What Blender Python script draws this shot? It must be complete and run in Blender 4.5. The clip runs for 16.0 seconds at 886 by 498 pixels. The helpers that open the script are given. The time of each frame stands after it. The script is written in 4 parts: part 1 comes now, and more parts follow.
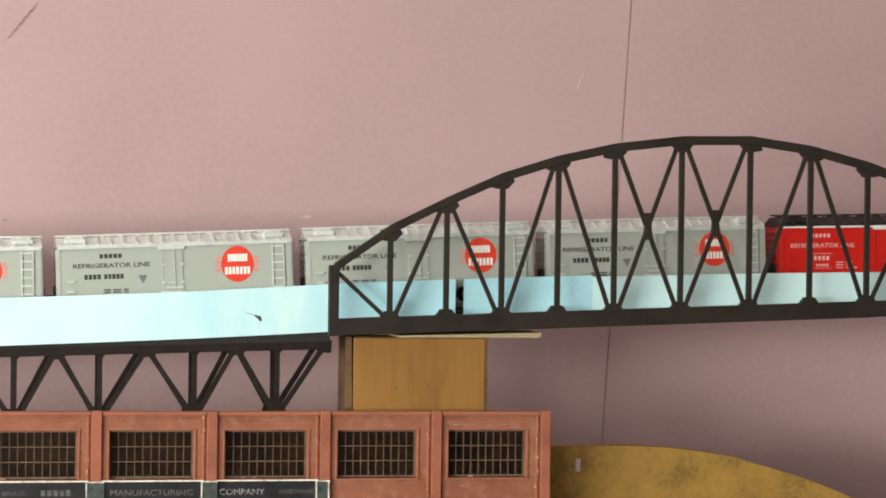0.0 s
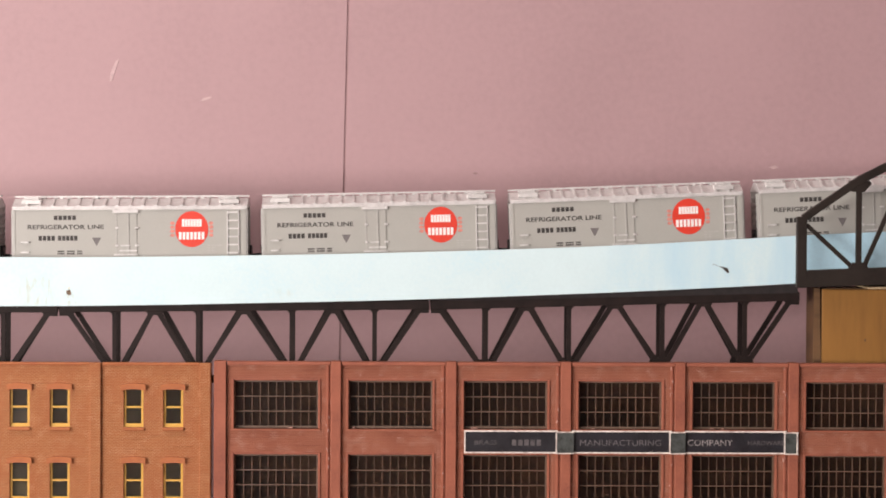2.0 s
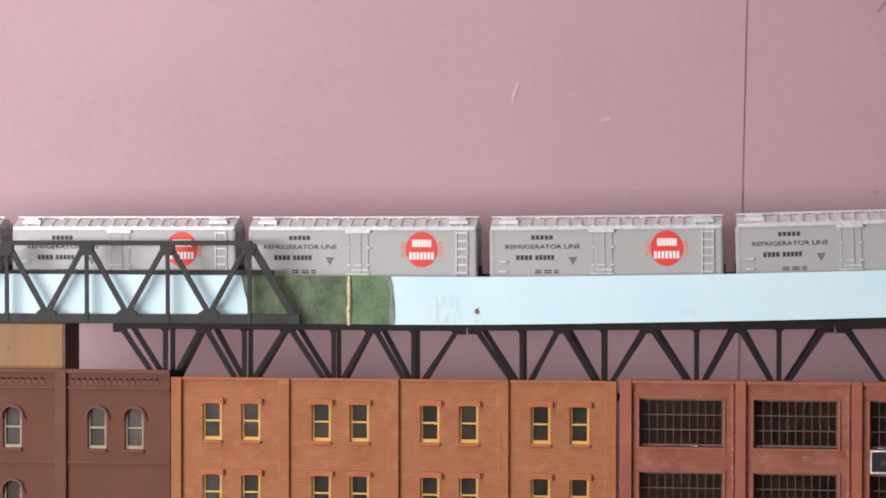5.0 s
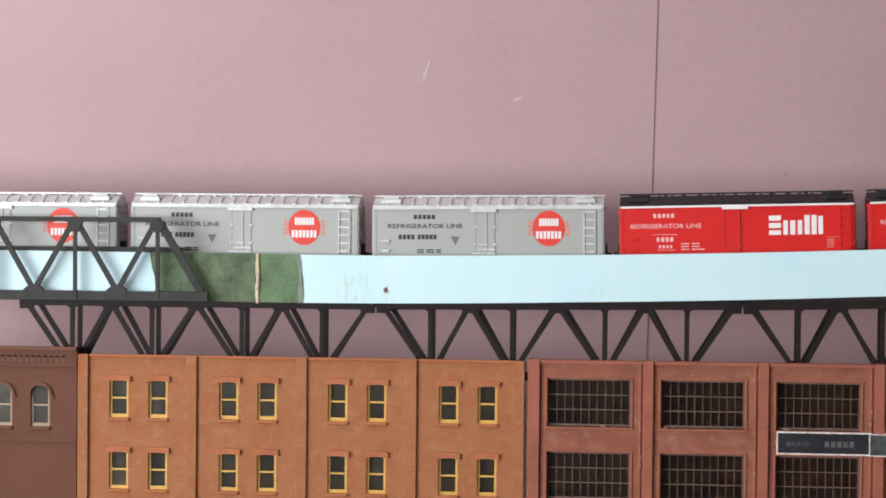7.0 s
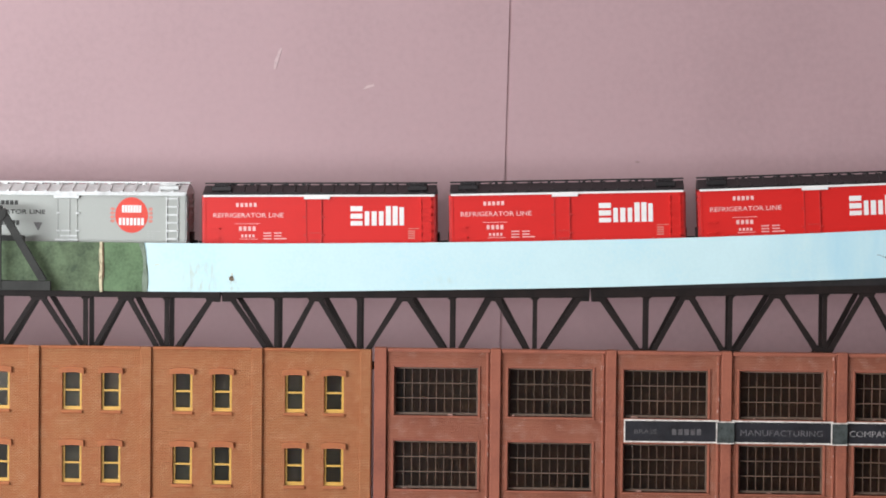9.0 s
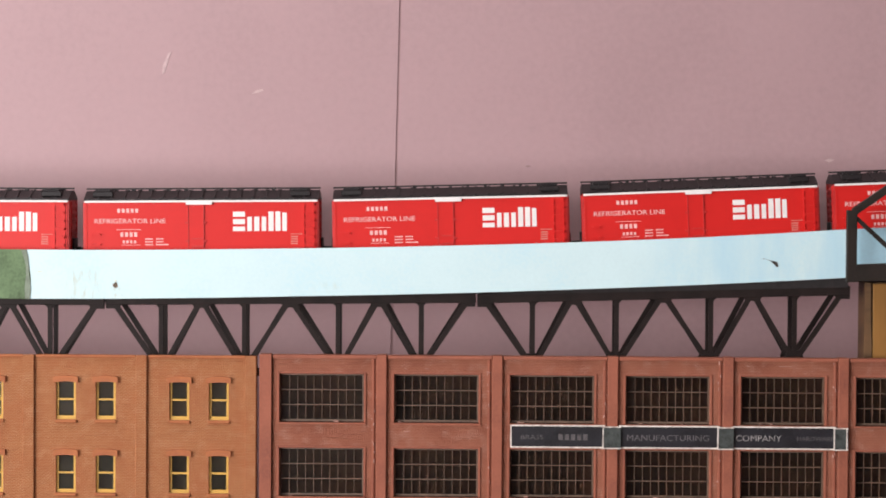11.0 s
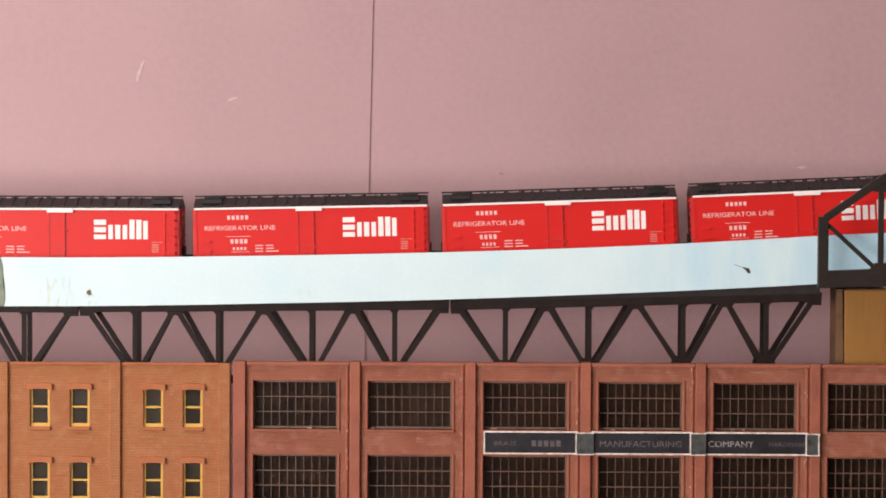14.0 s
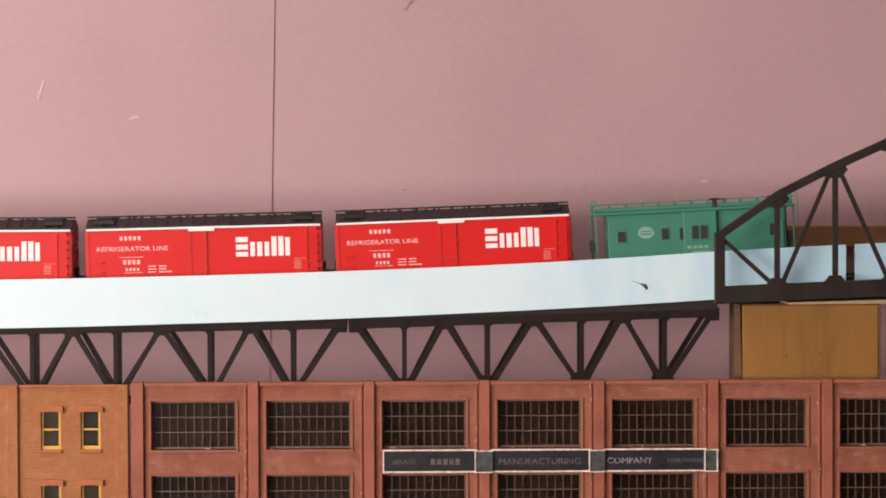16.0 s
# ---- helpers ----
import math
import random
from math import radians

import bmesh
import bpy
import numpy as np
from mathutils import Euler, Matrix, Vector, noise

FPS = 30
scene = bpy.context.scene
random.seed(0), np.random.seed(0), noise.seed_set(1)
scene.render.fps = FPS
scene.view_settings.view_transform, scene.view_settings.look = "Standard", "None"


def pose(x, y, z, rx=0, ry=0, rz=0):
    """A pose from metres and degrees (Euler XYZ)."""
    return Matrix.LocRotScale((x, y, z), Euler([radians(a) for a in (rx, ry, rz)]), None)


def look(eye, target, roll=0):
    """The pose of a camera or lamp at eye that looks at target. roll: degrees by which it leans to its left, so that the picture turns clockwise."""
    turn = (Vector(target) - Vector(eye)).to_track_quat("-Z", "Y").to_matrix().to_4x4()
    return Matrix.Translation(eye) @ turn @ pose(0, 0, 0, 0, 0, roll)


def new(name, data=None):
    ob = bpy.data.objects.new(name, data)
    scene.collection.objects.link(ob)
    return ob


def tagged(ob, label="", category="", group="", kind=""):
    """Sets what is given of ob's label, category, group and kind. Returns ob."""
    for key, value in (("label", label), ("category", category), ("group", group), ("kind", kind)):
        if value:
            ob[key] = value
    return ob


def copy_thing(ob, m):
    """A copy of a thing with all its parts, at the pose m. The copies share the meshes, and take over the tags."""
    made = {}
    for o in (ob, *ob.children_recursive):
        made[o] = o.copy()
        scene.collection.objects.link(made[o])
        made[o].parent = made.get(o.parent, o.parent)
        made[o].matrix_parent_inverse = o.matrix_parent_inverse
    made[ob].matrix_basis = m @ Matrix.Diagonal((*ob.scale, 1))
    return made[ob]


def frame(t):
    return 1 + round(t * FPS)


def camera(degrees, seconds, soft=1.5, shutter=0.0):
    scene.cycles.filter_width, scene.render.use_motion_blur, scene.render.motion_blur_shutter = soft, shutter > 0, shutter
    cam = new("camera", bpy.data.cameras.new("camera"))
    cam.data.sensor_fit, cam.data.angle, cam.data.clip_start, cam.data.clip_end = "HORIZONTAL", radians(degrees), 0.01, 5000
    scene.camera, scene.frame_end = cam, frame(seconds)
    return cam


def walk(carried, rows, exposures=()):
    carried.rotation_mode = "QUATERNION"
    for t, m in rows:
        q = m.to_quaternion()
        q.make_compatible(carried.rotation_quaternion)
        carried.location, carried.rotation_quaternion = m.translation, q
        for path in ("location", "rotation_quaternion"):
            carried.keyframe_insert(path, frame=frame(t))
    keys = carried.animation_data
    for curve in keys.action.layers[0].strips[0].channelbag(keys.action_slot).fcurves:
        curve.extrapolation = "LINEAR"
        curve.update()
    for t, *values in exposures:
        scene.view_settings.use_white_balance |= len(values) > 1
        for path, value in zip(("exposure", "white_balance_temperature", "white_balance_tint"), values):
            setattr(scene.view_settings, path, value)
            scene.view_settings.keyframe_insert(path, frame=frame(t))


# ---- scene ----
cam = camera(20, 16.0, soft=1.8)
PATH = [
    (0, (0.1021, -1.5179, 0.2975), (0.43563, 0.04689, 0.29162), 0.798),
    (0.5, (0.1128, -1.5235, 0.2977), (0.33636, 0.06067, 0.27861), 1.122),
    (1, (0.1103, -1.5232, 0.2983), (0.25842, 0.06972, 0.27011), 0.928),
    (1.5, (0.1071, -1.5212, 0.2990), (0.20040, 0.07564, 0.26221), 0.654),
    (2, (0.0996, -1.5245, 0.3002), (0.14107, 0.07438, 0.25822), 0.332),
    (2.5, (0.0939, -1.5268, 0.3015), (0.06737, 0.07241, 0.25740), -0.066),
    (3, (0.0815, -1.5364, 0.3027), (-0.02383, 0.05962, 0.26108), -0.441),
    (3.5, (0.0777, -1.5384, 0.3040), (-0.08922, 0.05251, 0.27013), -0.356),
    (3.7, (0.0769, -1.5389, 0.3042), (-0.10857, 0.04998, 0.27149), -0.159),
    (5.8, (0.0683, -1.5441, 0.3060), (-0.10837, 0.04561, 0.26605), 0.436),
    (6, (0.0675, -1.5446, 0.3062), (-0.10120, 0.04594, 0.26457), 0.469),
    (6.5, (0.0726, -1.5440, 0.3065), (-0.08085, 0.04799, 0.26038), 0.500),
    (7, (0.0767, -1.5391, 0.3043), (-0.05698, 0.05458, 0.25694), 0.571),
    (7.5, (0.0792, -1.5336, 0.3022), (-0.03410, 0.06161, 0.25382), 0.564),
    (8, (0.0901, -1.5285, 0.3008), (-0.00908, 0.06773, 0.25217), 0.574),
    (8.5, (0.0947, -1.5277, 0.2986), (0.01487, 0.06956, 0.25074), 0.564),
    (9, (0.1029, -1.5250, 0.2992), (0.03880, 0.07295, 0.24981), 0.545),
    (9.5, (0.1152, -1.5196, 0.2991), (0.06733, 0.07894, 0.24988), 0.468),
    (10, (0.1249, -1.5142, 0.3005), (0.08995, 0.08465, 0.24930), 0.362),
    (10.2, (0.1254, -1.5146, 0.3005), (0.09825, 0.08436, 0.24993), 0.363),
    (12.5, (0.1319, -1.5198, 0.3014), (0.11987, 0.07958, 0.25948), 0.378),
    (13, (0.1320, -1.5203, 0.3004), (0.12203, 0.07916, 0.25962), 0.368),
    (13.5, (0.1318, -1.5215, 0.3006), (0.12356, 0.07796, 0.25900), 0.297),
    (14, (0.1303, -1.5215, 0.2997), (0.12727, 0.07793, 0.25824), 0.297),
    (14.5, (0.1356, -1.5207, 0.3000), (0.13470, 0.07878, 0.25968), 0.222),
    (15, (0.1407, -1.5218, 0.3022), (0.14858, 0.07771, 0.26320), 0.066),
    (15.5, (0.1551, -1.5197, 0.3062), (0.16920, 0.07971, 0.26691), -0.140),
    (16, (0.1599, -1.5203, 0.3103), (0.19116, 0.07886, 0.26962), -0.204),
]
walk(cam, [(t, look(eye, target, roll)) for t, eye, target, roll in PATH],
     exposures=[(0, 0.42, 6500, -8), (0.5, 0.31, 6500, 3), (1, 0.14, 6750, 10), (2.5, 0.03, 6850, 18), (3.5, -0.16, 6300, 17), (6, -0.18, 6000, 9), (7, -0.14, 5900, 5), (9, -0.04, 5850, 3), (10, 0.0, 6000, 6), (12.5, 0.02, 6700, 15), (14, 0.01, 6800, 16), (16, 0.0, 7000, 20)])

# ---- light: two ceiling lamps of the room and two added fill lamps ----
world = bpy.data.worlds.new("world")
world.use_nodes = True
world.node_tree.nodes["Background"].inputs[0].default_value = (0.9, 0.88, 0.9, 1)
world.node_tree.nodes["Background"].inputs[1].default_value = 0.12
scene.world = world


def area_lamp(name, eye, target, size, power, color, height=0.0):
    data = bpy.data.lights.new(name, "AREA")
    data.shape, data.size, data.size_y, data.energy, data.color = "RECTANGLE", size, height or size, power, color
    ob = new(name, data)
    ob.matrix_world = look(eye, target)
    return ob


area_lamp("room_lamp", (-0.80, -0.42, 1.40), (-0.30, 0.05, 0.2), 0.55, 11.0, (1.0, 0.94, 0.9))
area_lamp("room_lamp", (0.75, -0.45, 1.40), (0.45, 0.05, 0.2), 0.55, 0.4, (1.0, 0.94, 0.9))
area_lamp("added_fill", (-0.9, -2.9, 0.58), (0.1, 0.0, 0.22), 0.5, 14, (1.0, 0.94, 0.9))
# long low fill added at the side; the fill above stands behind the camera
area_lamp("added_fill", (-1.35, -1.55, 0.26), (0.1, 0.0, 0.215), 1.3, 50, (1.0, 0.95, 0.92), 0.30)


# ---- materials ----
def mat(name, color, rough=0.6, metal=0.0, var=0.12, scale=60.0, grain=900.0, bump=0.15, tint=None, depth=0.0004,
        stretch=(1, 1, 1), spec=0.5, coat=0.0):
    m = bpy.data.materials.new(name)
    m.use_nodes = True
    nt = m.node_tree
    bsdf = nt.nodes["Principled BSDF"]
    bsdf.inputs["Roughness"].default_value = rough
    bsdf.inputs["Metallic"].default_value = metal
    bsdf.inputs["Specular IOR Level"].default_value = spec
    bsdf.inputs["Coat Weight"].default_value = coat
    tc = nt.nodes.new("ShaderNodeTexCoord")
    mp = nt.nodes.new("ShaderNodeMapping")
    mp.inputs["Scale"].default_value = stretch
    nt.links.new(tc.outputs["Object"], mp.inputs["Vector"])
    big = nt.nodes.new("ShaderNodeTexNoise")
    big.inputs["Scale"].default_value, big.inputs["Detail"].default_value = scale, 5
    fine = nt.nodes.new("ShaderNodeTexNoise")
    fine.inputs["Scale"].default_value, fine.inputs["Detail"].default_value = grain, 3
    for n in (big, fine):
        nt.links.new(mp.outputs["Vector"], n.inputs["Vector"])
    add = nt.nodes.new("ShaderNodeMix")
    add.data_type = "FLOAT"
    add.inputs[0].default_value = 0.35
    nt.links.new(big.outputs["Fac"], add.inputs[2])
    nt.links.new(fine.outputs["Fac"], add.inputs[3])
    ramp = nt.nodes.new("ShaderNodeValToRGB")
    other = tint or tuple(max(0.0, c * (1 - 2.2 * var)) for c in color)
    light = tuple(min(1.0, c * (1 + var)) for c in color)
    ramp.color_ramp.elements[0].position, ramp.color_ramp.elements[0].color = 0.3, (*other, 1)
    ramp.color_ramp.elements[1].position, ramp.color_ramp.elements[1].color = 0.62, (*light, 1)
    mid = ramp.color_ramp.elements.new(0.48)
    mid.color = (*color, 1)
    nt.links.new(add.outputs[0], ramp.inputs[0])
    nt.links.new(ramp.outputs[0], bsdf.inputs["Base Color"])
    bp = nt.nodes.new("ShaderNodeBump")
    bp.inputs["Strength"].default_value, bp.inputs["Distance"].default_value = bump, depth
    nt.links.new(fine.outputs["Fac"], bp.inputs["Height"])
    nt.links.new(bp.outputs[0], bsdf.inputs["Normal"])
    return m


def brick_mat(name, c1, c2, mortar, w=0.0022, h=0.00082, dirt=(0.25, 0.2, 0.17), dirt_amount=0.25, bump=0.6, chalk=(0.5, 0.3, 0.25), chalk_amount=0.0):
    m = mat(name, c1, rough=0.8, var=0.1, scale=30, grain=500, spec=0.15)
    nt = m.node_tree
    bsdf = nt.nodes["Principled BSDF"]
    tc = next(n for n in nt.nodes if n.type == "TEX_COORD")
    sep = nt.nodes.new("ShaderNodeSeparateXYZ")
    comb = nt.nodes.new("ShaderNodeCombineXYZ")
    nt.links.new(tc.outputs["Object"], sep.inputs[0])
    nt.links.new(sep.outputs["X"], comb.inputs["X"])
    nt.links.new(sep.outputs["Z"], comb.inputs["Y"])
    br = nt.nodes.new("ShaderNodeTexBrick")
    nt.links.new(comb.outputs[0], br.inputs["Vector"])
    br.inputs["Scale"].default_value = 1.0
    br.inputs["Brick Width"].default_value, br.inputs["Row Height"].default_value = w, h
    br.inputs["Mortar Size"].default_value, br.inputs["Mortar Smooth"].default_value = h * 0.19, 0.25
    br.inputs["Color1"].default_value, br.inputs["Color2"].default_value = (*c1, 1), (*c2, 1)
    br.inputs["Mortar"].default_value = (*mortar, 1)
    blot = nt.nodes.new("ShaderNodeTexNoise")
    blot.inputs["Scale"].default_value, blot.inputs["Detail"].default_value = 38, 6
    nt.links.new(tc.outputs["Object"], blot.inputs["Vector"])
    rmp = nt.nodes.new("ShaderNodeMapRange")
    rmp.inputs[1].default_value, rmp.inputs[2].default_value, rmp.inputs[4].default_value = 0.42, 0.72, dirt_amount
    nt.links.new(blot.outputs["Fac"], rmp.inputs[0])
    mix = nt.nodes.new("ShaderNodeMix")
    mix.data_type = "RGBA"
    nt.links.new(rmp.outputs[0], mix.inputs[0])
    nt.links.new(br.outputs["Color"], mix.inputs[6])
    mix.inputs[7].default_value = (*dirt, 1)
    # chalky filler left in the joints here and there
    spot = nt.nodes.new("ShaderNodeTexNoise")
    spot.inputs["Scale"].default_value, spot.inputs["Detail"].default_value = 150, 6
    nt.links.new(tc.outputs["Object"], spot.inputs["Vector"])
    lim = nt.nodes.new("ShaderNodeMapRange")
    lim.inputs[1].default_value, lim.inputs[2].default_value, lim.inputs[4].default_value = 0.5, 0.66, chalk_amount
    nt.links.new(spot.outputs["Fac"], lim.inputs[0])
    mul = nt.nodes.new("ShaderNodeMath")
    mul.operation = "MULTIPLY"
    nt.links.new(lim.outputs[0], mul.inputs[0])
    nt.links.new(br.outputs["Fac"], mul.inputs[1])
    mix2 = nt.nodes.new("ShaderNodeMix")
    mix2.data_type = "RGBA"
    nt.links.new(mul.outputs[0], mix2.inputs[0])
    nt.links.new(mix.outputs[2], mix2.inputs[6])
    mix2.inputs[7].default_value = (*chalk, 1)
    nt.links.new(mix2.outputs[2], bsdf.inputs["Base Color"])
    bp = nt.nodes.new("ShaderNodeBump")
    bp.inputs["Strength"].default_value, bp.inputs["Distance"].default_value = bump, 0.0003
    bp.invert = True
    nt.links.new(br.outputs["Fac"], bp.inputs["Height"])
    nt.links.new(bp.outputs[0], bsdf.inputs["Normal"])
    return m


def glass_mat(name, color, wave=60.0, amount=0.5):
    m = bpy.data.materials.new(name)
    m.use_nodes = True
    nt = m.node_tree
    b = nt.nodes["Principled BSDF"]
    b.inputs["Base Color"].default_value = (*color, 1)
    b.inputs["Transmission Weight"].default_value, b.inputs["Roughness"].default_value = 1.0, 0.3
    b.inputs["IOR"].default_value = 1.25
    tc = nt.nodes.new("ShaderNodeTexCoord")
    nz = nt.nodes.new("ShaderNodeTexNoise")
    nz.inputs["Scale"].default_value, nz.inputs["Detail"].default_value, nz.inputs["Distortion"].default_value = wave, 3, 1.5
    nt.links.new(tc.outputs["Object"], nz.inputs["Vector"])
    bp = nt.nodes.new("ShaderNodeBump")
    bp.inputs["Strength"].default_value, bp.inputs["Distance"].default_value = amount, 0.002
    nt.links.new(nz.outputs["Fac"], bp.inputs["Height"])
    nt.links.new(bp.outputs[0], b.inputs["Normal"])
    return m


M_WALL = mat("pink_wall_paint", (0.437, 0.290, 0.304), rough=0.55, var=0.04, scale=6, grain=220, bump=0.05, depth=0.0006, spec=0.35)
M_SEAM = mat("dark_seam", (0.37, 0.24, 0.25), rough=0.9, var=0.1)
M_SCUFF = mat("pale_scuff", (0.53, 0.39, 0.40), rough=0.8, var=0.1, scale=300)
M_SCUFF_DARK = mat("dark_scuff", (0.29, 0.19, 0.20), rough=0.8, var=0.2, scale=300)
M_CEIL = mat("white_ceiling_paint", (0.75, 0.74, 0.72), rough=0.8, var=0.03, scale=3)
M_FLOOR = mat("grey_floor", (0.2, 0.19, 0.18), rough=0.7, var=0.15, scale=6)
M_TABLE = mat("layout_base", (0.2, 0.16, 0.11), rough=0.85, var=0.2, scale=20)
M_BOARD = mat("pale_blue_paint", (0.62, 0.81, 0.85), rough=0.6, var=0.03, scale=26, grain=500, bump=0.1, tint=(0.56, 0.79, 0.86))


def add_stain(m, color, xr, zr, soft, scale, stretch, low, high, amount):
    """Mixes a stain into a paint within a stretch of x and z, broken up by noise."""
    nt = m.node_tree
    bsdf = nt.nodes["Principled BSDF"]
    before = bsdf.inputs["Base Color"].links[0].from_socket
    tc = nt.nodes.new("ShaderNodeTexCoord")
    sep = nt.nodes.new("ShaderNodeSeparateXYZ")
    nt.links.new(tc.outputs["Object"], sep.inputs[0])
    mp = nt.nodes.new("ShaderNodeMapping")
    mp.inputs["Scale"].default_value = stretch
    nt.links.new(tc.outputs["Object"], mp.inputs["Vector"])
    nz = nt.nodes.new("ShaderNodeTexNoise")
    nz.inputs["Scale"].default_value, nz.inputs["Detail"].default_value = scale, 5
    nt.links.new(mp.outputs["Vector"], nz.inputs["Vector"])

    def ramp(sock, a, b, c, d):
        n = nt.nodes.new("ShaderNodeMapRange")
        for i, q in enumerate((a, b, c, d)):
            n.inputs[1 + i].default_value = q
        nt.links.new(sock, n.inputs[0])
        return n.outputs[0]
    socks = [ramp(nz.outputs["Fac"], low, high, 0, amount), ramp(sep.outputs["X"], xr[0], xr[0] + soft, 0, 1), ramp(sep.outputs["X"], xr[1] - soft, xr[1], 1, 0),
             ramp(sep.outputs["Z"], zr[0], zr[0] + 0.003, 0, 1), ramp(sep.outputs["Z"], zr[1] - 0.003, zr[1], 1, 0)]
    acc = socks[0]
    for q in socks[1:]:
        mul = nt.nodes.new("ShaderNodeMath")
        mul.operation = "MULTIPLY"
        nt.links.new(acc, mul.inputs[0])
        nt.links.new(q, mul.inputs[1])
        acc = mul.outputs[0]
    mix = nt.nodes.new("ShaderNodeMix")
    mix.data_type = "RGBA"
    nt.links.new(acc, mix.inputs[0])
    nt.links.new(before, mix.inputs[6])
    mix.inputs[7].default_value = (*color, 1)
    nt.links.new(mix.outputs[2], bsdf.inputs["Base Color"])


M_BOARD_LONG = mat("weathered_pale_blue_paint", (0.59, 0.77, 0.80), rough=0.6, var=0.03, scale=26, grain=500, bump=0.1, tint=(0.53, 0.75, 0.81))
add_stain(M_BOARD_LONG, (0.42, 0.67, 0.79), (0.225, 0.40), (0.20, 0.30), 0.05, 60, (1.3, 1, 0.3), 0.34, 0.66, 0.7)
add_stain(M_BOARD_LONG, (0.42, 0.40, 0.24), (-0.1205, -0.097), (0.2225, 0.2425), 0.006, 330, (1, 1, 0.28), 0.50, 0.72, 0.6)
add_stain(M_BOARD_LONG, (0.50, 0.58, 0.50), (0.028, 0.052), (0.2235, 0.2360), 0.006, 300, (1, 1, 0.4), 0.50, 0.75, 0.35)
add_stain(M_BOARD_LONG, (0.40, 0.38, 0.25), (-0.095, -0.081), (0.2225, 0.2320), 0.004, 400, (1, 1, 0.6), 0.50, 0.72, 0.6)
M_BOARD_BLUE = mat("sky_blue_paint", (0.45, 0.72, 0.85), rough=0.6, var=0.05, scale=40, grain=500, bump=0.1)
M_GREEN = mat("mottled_green_paint", (0.094, 0.126, 0.070), rough=0.65, spec=0.25, var=0.45, scale=90, grain=600, bump=0.5, tint=(0.045, 0.066, 0.04))
M_GREEN2 = mat("plain_green_paint", (0.125, 0.190, 0.098), rough=0.65, spec=0.25, var=0.22, scale=60, grain=700, bump=0.2)
M_CHIPBROWN = mat("brown_chip", (0.17, 0.125, 0.085), rough=0.9, var=0.5, scale=700)
M_WIRE = mat("dusty_wire", (0.30, 0.24, 0.19), rough=0.6, var=0.3, scale=200)
M_CRACK = mat("torn_tan_edge", (0.55, 0.48, 0.32), rough=0.9, var=0.3, scale=400)
M_RUST = mat("brown_smear", (0.62, 0.66, 0.55), rough=0.8, var=0.12, scale=250, tint=(0.66, 0.78, 0.76))
M_CHIP = mat("black_chip", (0.05, 0.04, 0.035), rough=0.9, var=0.4, scale=500)
M_BLACK = mat("black_bridge_plastic", (0.014, 0.0086, 0.0076), rough=0.6, var=0.25, scale=120, grain=1500, bump=0.15, spec=0.2)
M_BROWNBLACK = mat("dark_brown_bridge_paint", (0.020, 0.015, 0.012), rough=0.5, var=0.2, scale=90, grain=1200, bump=0.2, spec=0.3)
M_GREYBR = mat("grey_bridge_plastic", (0.043, 0.042, 0.039), rough=0.6, var=0.15, scale=90, grain=1200, bump=0.1, spec=0.15)
M_ROADBED = mat("dark_roadbed", (0.014, 0.011, 0.011), rough=0.8, var=0.3, scale=200, grain=1200, bump=0.4)
M_RAIL = mat("rail_metal", (0.35, 0.33, 0.3), rough=0.35, metal=0.9, var=0.1)
M_WOOD = mat("golden_plywood", (0.27, 0.128, 0.027), rough=0.55, var=0.14, scale=25, grain=260, bump=0.2, stretch=(1, 1, 0.16), depth=0.0005)
# stained wood; also colours the painted shadow in the torn crack
M_WOODDARK = mat("dark_stain_and_crack_shadow", (0.13, 0.068, 0.028), rough=0.6, var=0.25, scale=60, grain=300, bump=0.3, stretch=(0.2, 1, 1))
M_STRIP = mat("bare_wood_strip", (0.44, 0.34, 0.20), rough=0.7, var=0.12, scale=40, stretch=(0.1, 1, 1))
M_BACKWOOD = mat("brown_backwood", (0.20, 0.10, 0.038), rough=0.6, var=0.18, scale=40, grain=300, stretch=(0.12, 1, 1), bump=0.2)
M_HILL = mat("ochre_board", (0.30, 0.165, 0.034), rough=0.7, var=0.22, scale=50, grain=350, bump=0.3)
M_RED_B = brick_mat("red_brick_plastic", (0.300, 0.101, 0.060), (0.270, 0.089, 0.053), (0.39, 0.165, 0.108), w=0.0026, h=0.00095, dirt=(0.19, 0.058, 0.036),
                    dirt_amount=0.6, bump=1.0, chalk=(0.52, 0.30, 0.23), chalk_amount=0.55)
M_RED_T = mat("red_plastic_trim", (0.295, 0.098, 0.060), rough=0.6, spec=0.25, var=0.16, scale=55, grain=600, bump=0.3, tint=(0.215, 0.070, 0.048))
M_RED_CHALK = mat("chalky_mortar_streak", (0.48, 0.27, 0.22), rough=0.9, var=0.2, scale=300)
M_ORANGE_B = brick_mat("orange_brick_plastic", (0.365, 0.127, 0.053), (0.315, 0.103, 0.044), (0.45, 0.225, 0.105), w=0.0026, h=0.00095, dirt=(0.35, 0.104, 0.044),
                       dirt_amount=0.5, bump=1.0, chalk=(0.62, 0.38, 0.21), chalk_amount=0.4)
M_ORANGE_T = mat("orange_plastic_trim", (0.37, 0.13, 0.054), rough=0.65, spec=0.2, var=0.14, scale=60, grain=600, bump=0.25, tint=(0.32, 0.10, 0.048))
M_BROWN_B = brick_mat("brown_brick_plastic", (0.135, 0.058, 0.036), (0.125, 0.054, 0.034), (0.15, 0.068, 0.045), dirt=(0.11, 0.05, 0.032), dirt_amount=0.5, bump=0.3)
M_BROWN_T = mat("brown_plastic_trim", (0.135, 0.058, 0.038), rough=0.65, spec=0.2, var=0.1, scale=70, grain=700, bump=0.2)
M_YELLOW = mat("yellow_window_frame", (0.57, 0.335, 0.058), rough=0.5, var=0.08, scale=200)
